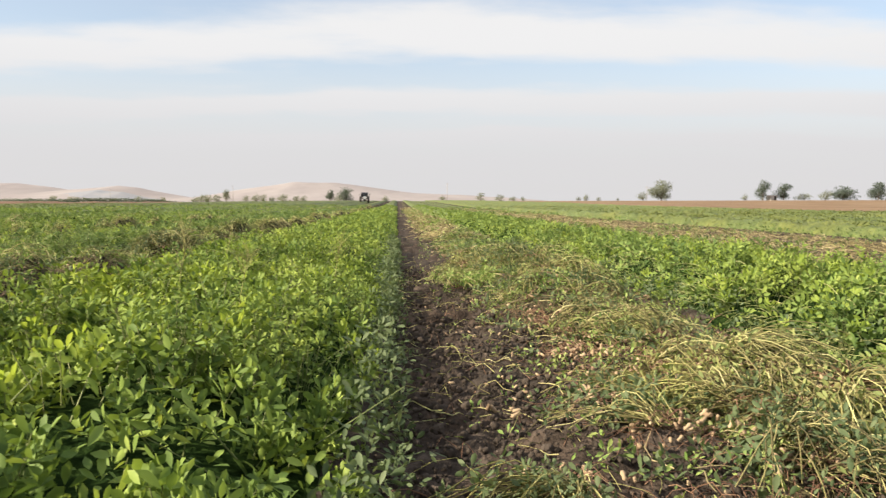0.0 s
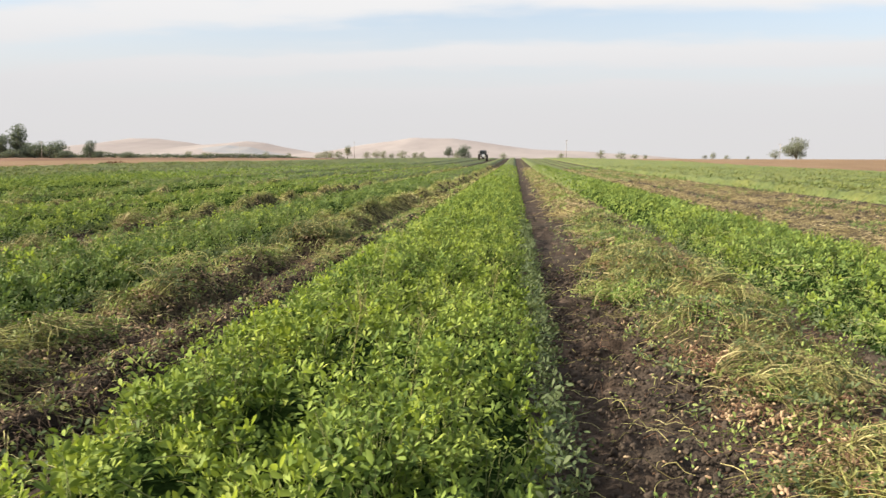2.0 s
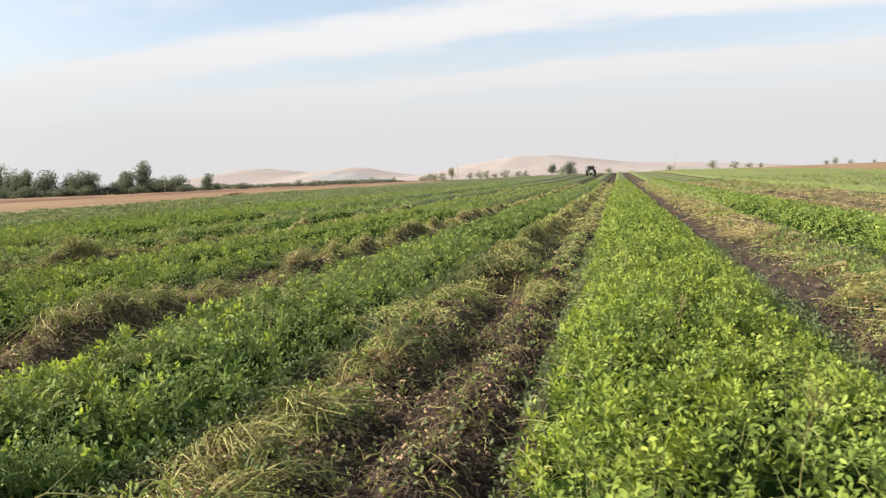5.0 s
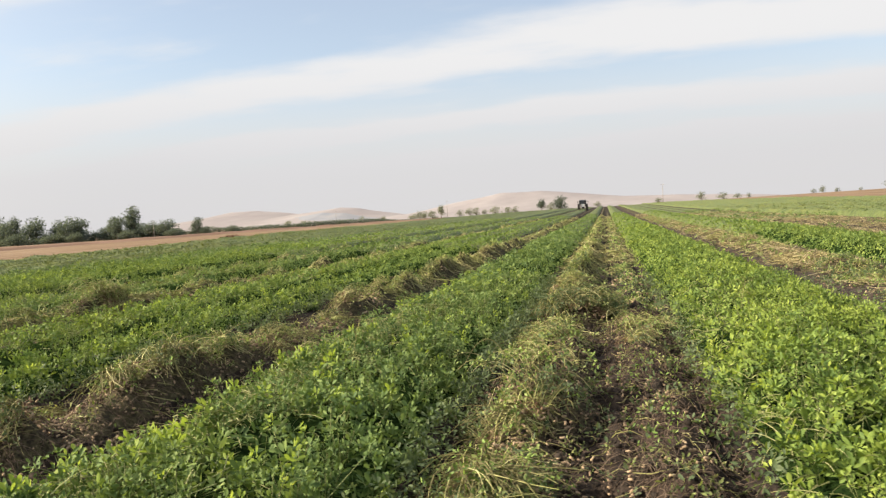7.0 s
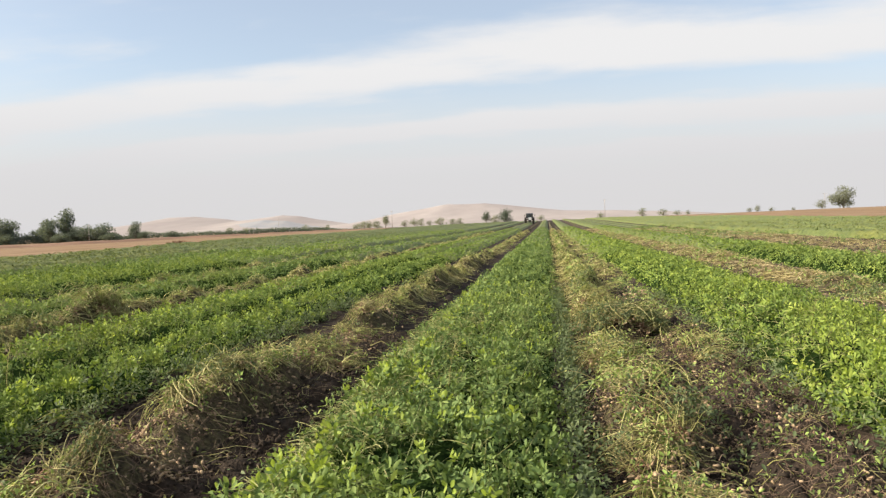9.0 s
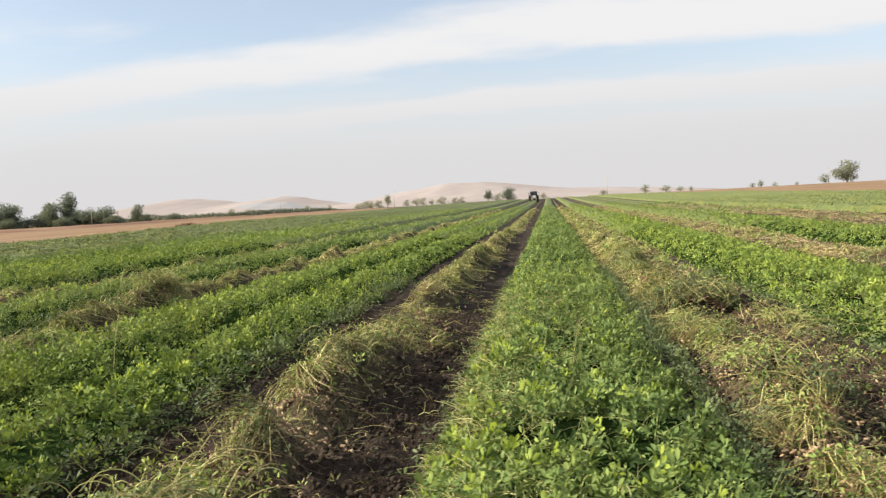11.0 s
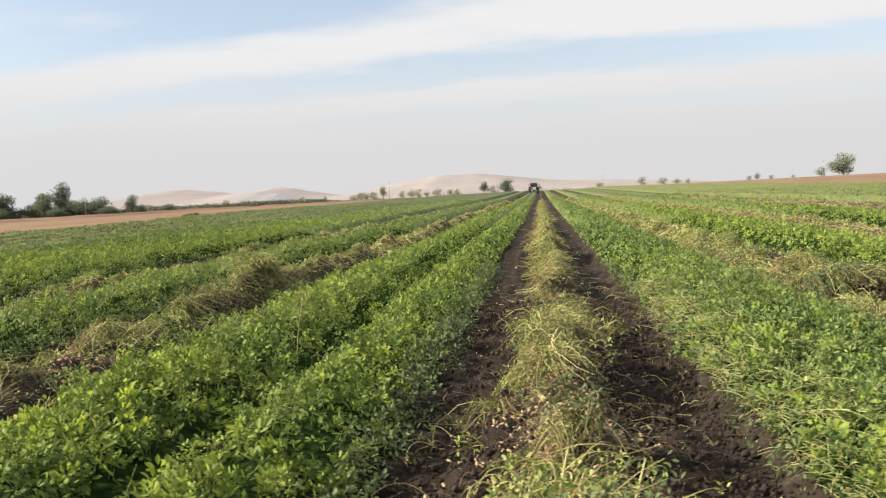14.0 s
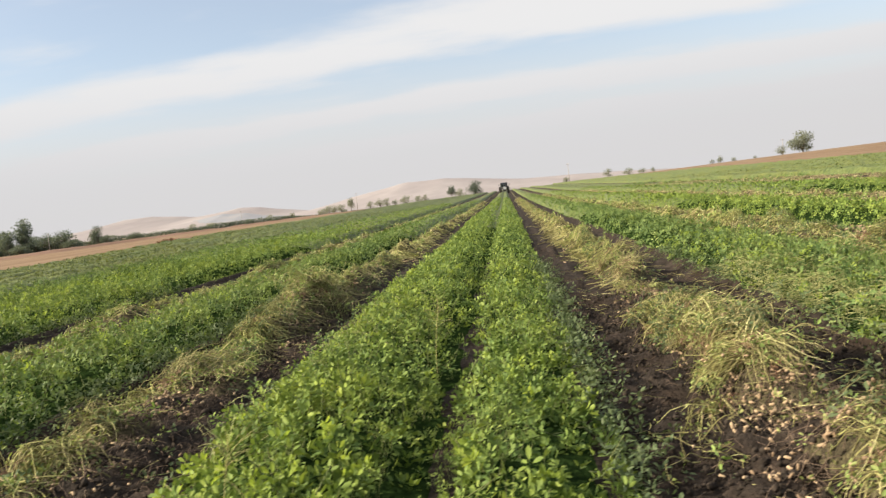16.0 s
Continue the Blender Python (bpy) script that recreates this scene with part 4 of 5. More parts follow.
        at = np.stack([x, y, top(x, y) + 0.006 + rng.uniform(-0.005, 0.02, n)], -1)
        v, q, t = scattered(POD_V, POD_Q, POD_T, at, 1.25 * size * rng.uniform(0.7, 1.25, n), random_turns(n, rng))
        sets_v.append(v), sets_q.append(q + count), sets_t.append(t + count)
        count += len(v)
    part("pods", mesh_of("pods", np.concatenate(sets_v), [np.concatenate(sets_q), np.concatenate(sets_t)], POD, flat=False), ob, "beige peanut pods strewn in clusters", "stuff")
    if singles:
        me = mesh_of("peanut_pod", POD_V * 0.0205, [POD_Q, POD_T], POD_ONE, flat=False)
        for cx, cy, many in singles:
            for _ in range(many):
                px, py = cx + rng.normal(0, 0.08), cy + rng.normal(0, 0.1)
                pz = float(top(np.array([px]), np.array([py]))[0]) + 0.014 + rng.uniform(0, 0.025)
                part("peanut_pod", me, ob, at=Matrix.LocRotScale((px, py, pz), Euler((0, rng.normal(0, 0.5), rng.uniform(0, 6.28))), Vector((1, 1, 1)) * rng.uniform(0.8, 1.2)))
    return ob


windrow(WINDROWS[0], 61, 10.8, 17.5, 27, 1.1, [(2.30, 12.3, 44), (2.42, 11.9, 36), (2.46, 13.4, 40), (2.48, 12.85, 30), (1.95, 12.4, 6)], 0.75, 1.6)
windrow(WINDROWS[1], 62, 12.3, 18.5, 29, 0.85, [(-1.86, 15.1, 60), (-1.66, 15.5, 20), (-1.64, 13.7, 30)], 1.1, 1.0)
windrow(WINDROWS[2], 63, 12.7, 19.0, 29, 1.0, [(-5.02, 15.75, 24), (-4.92, 15.15, 48), (-4.6, 15.15, 34), (-4.55, 13.5, 10)], 0.8, 0.6)
windrow(WINDROWS[3], 64, 13.6, 19.0, 30, 1.0, [(-8.9, 17.3, 20)], 0.8, 0.55)
windrow(WINDROWS[4], 65, 15.0, 15.5, 34, 0.85, [])
windrow(WINDROWS[5], 66, 12.3, 18.5, 29, 1.0, [(-0.95, 13.6, 12), (-0.9, 14.8, 8)], 0.7)


# ---------------------------------------------------------------- single lifted plants, on the windrows
def lifted_meshes(seed, green=False):
    """A plant pulled out and laid down: a fan of stems from the crown, leaves towards the tips, roots and pods at the crown."""
    rng = np.random.default_rng(seed)
    n, k = 30, 6
    t = np.linspace(0, 1, k)
    way, L = rng.normal(0, 0.42, n), rng.uniform(0.22, 0.52, n)
    bend = rng.normal(0, 0.6, n)
    ang = way[:, None] + bend[:, None] * t
    step = L[:, None] / (k - 1)
    px = np.cumsum(np.cos(ang) * step, 1) - step + rng.normal(0, 0.02, n)[:, None]
    py = np.cumsum(np.sin(ang) * step, 1) - np.sin(ang[:, :1]) * step + rng.normal(0, 0.03, n)[:, None]
    rise = rng.uniform(0.02, 0.15, n)
    pz = 0.035 + rise[:, None] * np.sin(np.pi * np.minimum(1, t * rng.uniform(0.8, 1.15, n)[:, None])) - 0.05 * t + rng.normal(0, 0.006, (n, k))
    path = np.stack([px, py, pz], -1)
    v, f = tubes(path, np.linspace(0.0031, 0.0016, k)[None] * rng.uniform(0.7, 1.25, n)[:, None])
    stems = mesh_of("lifted_stems", v, [f], STRAW)
    m = 85 if green else 26
    at = path[rng.integers(0, n, m), rng.integers(2, k, m)]
    v, f = compound(at, rng.normal(0, 0.7, (m, 3)) + [0, 0, 0.5], rng.uniform(0.018, 0.034, m), rng, True, 0.6)
    leaves = mesh_of("lifted_leaves", v, [f], LOW_LEAF if green else WITHER)
    m = 18
    t = np.linspace(0, 1, 4)
    a, r = rng.normal(np.pi, 1.0, m), rng.uniform(0.05, 0.16, m)
    w = a[:, None] + rng.normal(0, 0.7, m)[:, None] * t
    root = np.stack([np.cos(w) * r[:, None] * t, np.sin(w) * r[:, None] * t, 0.04 + rng.uniform(-0.02, 0.06, m)[:, None] * np.sin(2.6 * t)], -1)
    v, f = tubes(root, np.linspace(0.0022, 0.0009, 4)[None] * rng.uniform(0.7, 1.3, m)[:, None])
    roots = mesh_of("lifted_roots", v, [f], ROOT)
    m = int(rng.integers(9, 17))
    at = np.stack([rng.normal(-0.06, 0.05, m), rng.normal(0, 0.07, m), rng.uniform(0.018, 0.06, m)], -1)
    size, turns = 0.0185 * rng.uniform(0.75, 1.2, m), random_turns(m, rng, 0.7)
    v, q, tr = scattered(POD_V, POD_Q, POD_T, at, size, turns)
    single = [Matrix.LocRotScale(Vector(p), Matrix(w.T.tolist()).to_quaternion(), (s, s, s)) for p, w, s in zip(at, turns, size)]
    pods = mesh_of("pod_cluster", v, [q, tr], POD, flat=False)
    return stems, leaves, roots, pods, single


def lifted_plants():
    rng = np.random.default_rng(88)
    one_pod = mesh_of("pod", POD_V, [POD_Q, POD_T], POD_ONE, flat=False)
    kinds = [lifted_meshes(950 + j, j > 7) for j in range(11)]

    def lay(x, y, kind):
        e = 0.12
        zz = top(np.array([x, x + e, x - e, x, x]), np.array([y, y, y, y + e, y - e]))
        if x > 0:
            yaw = 9.0 * float(fbm(np.array([x]), np.array([y]), 1.1, 93, 2)[0]) + rng.normal(0, 0.7)
        else:
            yaw = math.pi / 2 * (1 if rng.uniform() < 0.4 else -1) + rng.normal(0, 0.5)
        n = Vector((-(zz[1] - zz[2]) / (2 * e), -(zz[3] - zz[4]) / (2 * e), 1.0)).normalized()
        turn = Vector((0, 0, 1)).rotation_difference(n).to_euler()
        s = rng.uniform(0.8, 1.15)
        stems, leaves, roots, pods, single = kinds[kind]
        green = kind > 7
        ob = thing("lifted_peanut_plant", "uprooted peanut plant, still green, on the windrow" if green else "uprooted peanut plant wilting on the windrow, pods at its roots", "plant", group="uprooted peanut plants on the windrows",
                   at=Matrix.LocRotScale((x, y, float(zz[0]) - 0.015), turn, (s, s, s)) @ Matrix.Rotation(yaw, 4, "Z"))
        part("dry_stem", stems, ob, "straw-coloured stems", "stuff")
        part("wilted_foliage", leaves, ob, "dull green leaves" if green else "wilted pale leaves", "stuff")
        part("root", roots, ob, "reddish torn roots", "stuff")
        if y < 17.5:
            for m in single:
                part("pod", one_pod, ob, at=m)
        else:
            part("pod_clump", pods, ob, "beige pods clustered at the roots", "stuff")

    # thick heaps: x, y, radius, how many, first kind
    for hx, hy, r, count, kind in ((-9.0, 21.9, 0.42, 26, 3), (-1.56, 20.3, 0.38, 22, 8), (2.02, 11.5, 0.12, 3, 8), (2.75, 11.9, 0.3, 5, 8), (-4.75, 18.6, 0.25, 6, 0)):
        for j in range(count):
            lay(hx + rng.normal(0, r * 0.6), hy + rng.normal(0, r * 0.6), kind + j % 3)
    # windrow, how many, stretch
    for k, count, y0, y1 in ((0, 72, 12.0, 20.0), (1, 62, 12.6, 22.0), (2, 60, 13.0, 23.0), (3, 36, 14.5, 24.0), (5, 4, 13.0, 21.0)):
        x0, x1, xm, half, _ = WINDROWS[k]
        made = 0
        while made < count:
            x, y = xm - (0.35 if half < 0.45 else 0.15) * half + rng.normal(0, half * 0.5), y0 + (y1 - y0) * rng.uniform() ** 1.25
            if not x0 + 0.1 < x < min(x1 - 0.1, xm + (0.1 if half < 0.45 else 2.0) * half):
                continue
            m = float(matted(np.array([x]), np.array([y]))[0])
            if rng.uniform() > 0.1 + 0.9 * m:
                continue
            lay(x, y, made % 10)
            made += 1


lifted_plants()


# ---------------------------------------------------------------- wide dug strip beyond the right-hand bed
def dug_strip():
    rng = np.random.default_rng(77)
    ob = thing("dug_strip", "broad dug strip strewn with dry vines and weeds", "windrow", kind="stuff")
    sets, green = [], []
    for xm, half in ((7.3, 0.75), (9.3, 0.7), (11.2, 0.8)):
        row = (5.9, 12.6, xm, half, 0.15)
        n = 6500
        x, _ = around(row, n, 0, 1, rng)
        y = 14 + 90 * rng.uniform(0, 1, n) ** 2.0
        sets.append(strands(x, y, rng.uniform(0.15, 0.5, n), rng.uniform(0.0028, 0.0055, n) * (0.6 + y / 50), rng, points=3, lift=0.08, arch=0.05))
        n = 1500
        x, _ = around((5.9, 12.6, xm + 0.9, half * 0.8, 0), n, 0, 1, rng)
        y = 14 + 100 * rng.uniform(0, 1, n) ** 1.8
        keep = fbm(x, y, 2.5, 31, 2) > 0.53
        x, y = x[keep], y[keep]
        at = np.stack([x, y, top(x, y) + rng.uniform(0, 0.2, len(x))], -1)
        green.append(compound(at, rng.normal(0, 0.5, (len(x), 3)) + [0, 0, 0.8], 0.062 * rng.uniform(0.7, 1.4, len(x)) * (0.7 + y / 80), rng, False, 0.4))
    v, f = joined(*sets)
    part("dry_stems", mesh_of("dry_stems", v, [f], STRAW_TAN), ob, kind="stuff")
    v, f = joined(*green)
    part("weeds", mesh_of("weeds", v, [f], LEAF_COOL), ob, kind="stuff")


dug_strip()


# ---------------------------------------------------------------- clods of soil
CRUMB_V = np.array([(1, 0.1, 0), (-0.9, 0, 0.2), (0, 0.8, -0.1), (0.1, -1, 0), (0.2, 0.1, 0.9), (0, 0, -0.8)])
CRUMB_T = np.array([(0, 2, 4), (2, 1, 4), (1, 3, 4), (3, 0, 4), (2, 0, 5), (1, 2, 5), (3, 1, 5), (0, 3, 5)])


def clods():
    rng = np.random.default_rng(5)
    bm = bmesh.new()
    bmesh.ops.create_icosphere(bm, subdivisions=1, radius=1.0)
    bmesh.ops.subdivide_edges(bm, edges=list(bm.edges)[::4], cuts=1)
    bmesh.ops.triangulate(bm, faces=bm.faces[:])
    base = np.array([v.co[:] for v in bm.verts])
    tris = np.array([[v.index for v in f.verts] for f in bm.faces])
    bm.free()
    lumpy = base * (0.45 + 1.0 * fbm(base[:, 0] * 3 + base[:, 2] * 2, base[:, 1] * 3 - base[:, 2] * 2, 1.1, 3, 3))[:, None] * [1, 0.85, 0.75]
    bands = [(1.42, 2.5, 10.8, 19, 3200, 0.9), (2.3, 3.3, 10.8, 15, 300, 0.7), (-2.25, -0.62, 12.3, 20, 3600, 0.95), (-5.9, -5.0, 12.7, 21, 3000, 0.85), (-4.6, -3.9, 12.7, 21, 2000, 0.9), (-9.6, -8.0, 14, 21, 1000, 1.0)]
    for x0, x1, y0, y1, n, coarse in bands:
        x, y = rng.uniform(x0, x1, n), y0 + (y1 - y0) * rng.uniform(0, 1, n) ** 1.4
        keep = rng.uniform(0, 1, n) < 1 - 0.93 * matted(x, y) * (heap_height(x, y) > 0.06)
        x, y, n = x[keep], y[keep], int(keep.sum())
        size = np.minimum(0.005 + rng.exponential(0.009, n), 0.034) * coarse
        at = np.stack([x, y, top(x, y) + size * 0.2], -1)
        v, _, t = scattered(lumpy, np.zeros((0, 4), int), tris, at, size, random_turns(n, rng, 0.4))
        m = int((x1 - x0) * (y1 - y0) * 267)
        cx, cy = rng.uniform(x0, x1, m), y0 + (y1 - y0) * rng.uniform(0, 1, m) ** 1.3
        bare = matted(cx, cy) * (heap_height(cx, cy) > 0.06) < 0.5
        cx, cy, m = cx[bare], cy[bare], int(bare.sum())
        crumb = np.minimum(0.004 + rng.exponential(0.004, m), 0.016)
        v2, _, t2 = scattered(CRUMB_V, np.zeros((0, 4), int), CRUMB_T, np.stack([cx, cy, top(cx, cy) + crumb * 0.3], -1), crumb, random_turns(m, rng, 0.6))
        v, t = np.concatenate([v, v2]), np.concatenate([t, t2 + len(v)])
        ob = part("soil_clods", mesh_of("soil_clods", v, [t], CLOD_LIT if x0 > 0 else CLOD))
        tagged(ob, "crumbly brown clods on the furrow, in the lit copy of the colour" if x0 > 0 else "crumbly brown clods on the furrow, in the shaded copy of the colour", "soil", kind="stuff")


clods()


def furrow_litter():
    """Fallen leaves, bits of stem and stray pods on the bare furrows."""
    rng = np.random.default_rng(15)
    bands = [(1.42, 2.35, 10.0, 20, 700), (-1.2, -0.6, 12, 22, 330), (-1.52, -1.15, 12.3, 21, 300), (-2.3, -1.9, 12, 22, 160), (-4.55, -3.85, 13, 23, 420), (-5.95, -5.35, 12.5, 23, 260), (-8.5, -7.9, 14, 24, 120)]
    for x0, x1, y0, y1, n in bands:
        ob = thing("furrow_litter", "fallen leaves and broken stems on dark soil", "litter", kind="stuff")
        x, y = rng.uniform(x0, x1, n), y0 + (y1 - y0) * rng.uniform(0, 1, n) ** 1.3
        at = np.stack([x, y, soil_height(x, y) + 0.012], -1)
        m = n // 2
        v, f = leaflets(at[:m], rng.normal(0, 1, (m, 3)) * [1, 1, 0.2], rng.normal(0, 0.3, (m, 3)) + [0, 0, 1], rng.uniform(0.016, 0.038, m))
        part("fallen_leaves", mesh_of("fallen_leaves", v, [f], WITHER if x0 > 0 else LOW_LEAF), ob, kind="stuff")
        v, f = strands(x[m:], y[m:], rng.uniform(0.05, 0.3, n - m), rng.uniform(0.0012, 0.003, n - m), rng, points=5, lift=0.03, arch=0.02)
        part("broken_stems", mesh_of("broken_stems", v, [f], STRAW), ob, kind="stuff")


furrow_litter()


def curled_vines(x, y, n, length, seed, label):
    """A clump of long pale stems that curl up out of a heap."""
    rng = np.random.default_rng(seed)
    k = 9
    t = np.linspace(0, 1, k)
    way, L = rng.uniform(0, 6.28) + rng.normal(0, 0.7, n) + np.pi * (rng.uniform(0, 1, n) < 0.25), length * rng.uniform(0.5, 1.1, n)
    bend = rng.normal(0.4, 0.6, n)
    ang = way[:, None] + bend[:, None] * t
    r = L[:, None] * t
    px, py = x + rng.normal(0, 0.14, n)[:, None] + r * np.cos(ang), y + rng.normal(0, 0.14, n)[:, None] + r * np.sin(ang)
    z0 = float(top(np.array([x]), np.array([y]))[0])
    pz = z0 - 0.03 + L[:, None] * rng.uniform(0.15, 0.6, n)[:, None] * np.sin(np.pi * t * rng.uniform(0.75, 1.0, n)[:, None])
    pz = np.maximum(pz, top(px, py) + 0.01)
    v, f = tubes(np.stack([px, py, pz], -1), np.linspace(0.0026 if x > 0 else 0.0036, 0.0016, k)[None] * rng.uniform(0.7, 1.2, n)[:, None], 4)
    ob = thing("vine_clump", label, "dry plant")
    part("vine_tangle", mesh_of("vine_tangle", v, [f], STRAW, flat=False), ob, kind="stuff")
    m = n * (7 if x > 0 else 2)
    pick, node = rng.integers(0, n, m), rng.integers(2, k, m)
    at = np.stack([px, py, pz], -1)[pick, node]
    v, f = compound(at, rng.normal(0, 0.6, (m, 3)) + [0, 0, 0.5], rng.uniform(0.018, 0.036, m), rng, True, 0.5)
    part("wilted_leaves", mesh_of("wilted_leaves", v, [f], WITHER), ob, kind="stuff")


for n, (cx, cy, count, size) in enumerate([(3.2, 11.8, 26, 0.26), (3.15, 12.6, 24, 0.25), (-4.93, 14.08, 95, 0.3), (-5.43, 15.4, 10, 0.3), (-1.8, 13.25, 55, 0.26), (-1.75, 16.3, 60, 0.3), (-1.55, 20.2, 90, 0.4), (-9.0, 21.9, 110, 0.5),
                                            (-0.85, 19.3, 40, 0.3), (2.15, 16.6, 60, 0.34), (-4.9, 18.5, 26, 0.28), (-8.85, 17.9, 50, 0.36), (-4.8, 16.9, 34, 0.28)]):
    curled_vines(cx, cy, count, size, 700 + n, "clump of pale curling peanut vines on the windrow")


def dry_weed(x, y, high, seed):
    """A dead stalk with a feathery seed head, over the canopy."""
    rng = np.random.default_rng(seed)
    t = np.linspace(0, 1, 7)
    stalk = np.stack([x + 0.06 * t ** 2, y + 0.03 * t, 0.1 + high * t], -1)[None]
    n = 26
    s = rng.uniform(0.7, 1.0, n)
    root = np.stack([x + 0.06 * s ** 2, y + 0.03 * s, 0.1 + high * s], -1)
    tip = root + rng.normal(0, 0.05, (n, 3)) + [0, 0, 0.05]
    ob = thing("dry_weed", "dead pale weed stalk with a feathery seed head", "weed", group="dry weeds")
    v, f = tubes(stalk, np.linspace(0.0028, 0.0013, 7)[None])
    part("stalk", mesh_of("stalk", v, [f], STRAW), ob)
    v, f = tubes(np.stack([root, (root + tip) / 2 + [0, 0, 0.01], tip], 1), np.full((n, 3), 0.0011))
    part("seed_head", mesh_of("seed_head", v, [f], STRAW), ob, kind="stuff")


for n, (x, y, high) in enumerate([(0.45, 13.0, 0.55), (0.75, 12.9, 0.48), (0.2, 15.2, 0.52), (-0.1, 18.4, 0.5), (1.05, 14.6, 0.45), (-3.1, 16.2, 0.48), (-6.9, 17.0, 0.5), (4.1, 16.2, 0.55), (-7.4, 14.2, 0.5)]):
    dry_weed(x, y, high, 40 + n)


# ---------------------------------------------------------------- trees, bushes and hedge
def tree(name, x, y, high, wide, seed, foliage, label, category, trunk_share=0.2, lobes=7, leafy=700, tall=False):
    rng = np.random.default_rng(seed)
    ob = thing(name, label, category, at=pose(x, y, float(terrain(x, y)) - 0.1), group="trees round the field")
    bm = bmesh.new()
    r = max(0.08, high * 0.028)
    fork = high * (trunk_share + 0.12)
    lean = rng.normal(0, 0.04 * high, 2)
    rod(bm, (0, 0, 0), (lean[0] * 0.4, lean[1] * 0.4, fork), r * 1.25, r * 0.8, 7)
    centres = []
    for k in range(lobes):
        a, s = 6.28 * k / lobes + rng.uniform(-0.5, 0.5), rng.uniform(0.35, 1.0)
        zc = high * (trunk_share + 0.14 + (0.68 - trunk_share) * (k / lobes) * rng.uniform(0.7, 1.15)) if k else high * 0.82
        rad = 0.0 if k == 0 else wide * 0.34 * s * (1.2 - 0.75 * zc / high)
        c = np.array([rad * math.cos(a) + lean[0], rad * math.sin(a) + lean[1], zc])
        centres.append(c)
        rod(bm, (lean[0] * 0.4, lean[1] * 0.4, fork * 0.92), tuple(c), r * 0.55, r * 0.15, 5)
    part("trunk", bm_mesh(bm, "trunk", BARK, smoothed=True), ob)
    pick = rng.integers(0, lobes, leafy)
    size = np.array([[wide * rng.uniform(0.24, 0.36), wide * rng.uniform(0.24, 0.36), min(high * rng.uniform(0.18, 0.3), wide * (0.7 if tall else 0.4))] for _ in range(lobes)])
    d = unit(rng.normal(0, 1, (leafy, 3)))
    at = np.array(centres)[pick] + d * size[pick] * rng.uniform(0.3, 1.04, leafy)[:, None] ** 0.7
    at[:, 2] = np.clip(at[:, 2], high * trunk_share, high * 1.02)
    blade = (high * wide) ** 0.5 * (0.08 if leafy < 1900 else 0.062)
    v, f = leaflets(at, rng.normal(0, 1, (leafy, 3)), d + rng.normal(0, 0.5, (leafy, 3)), blade * rng.uniform(0.6, 1.5, leafy), False)
    part("crown", mesh_of("crown", v, [f], foliage), ob)


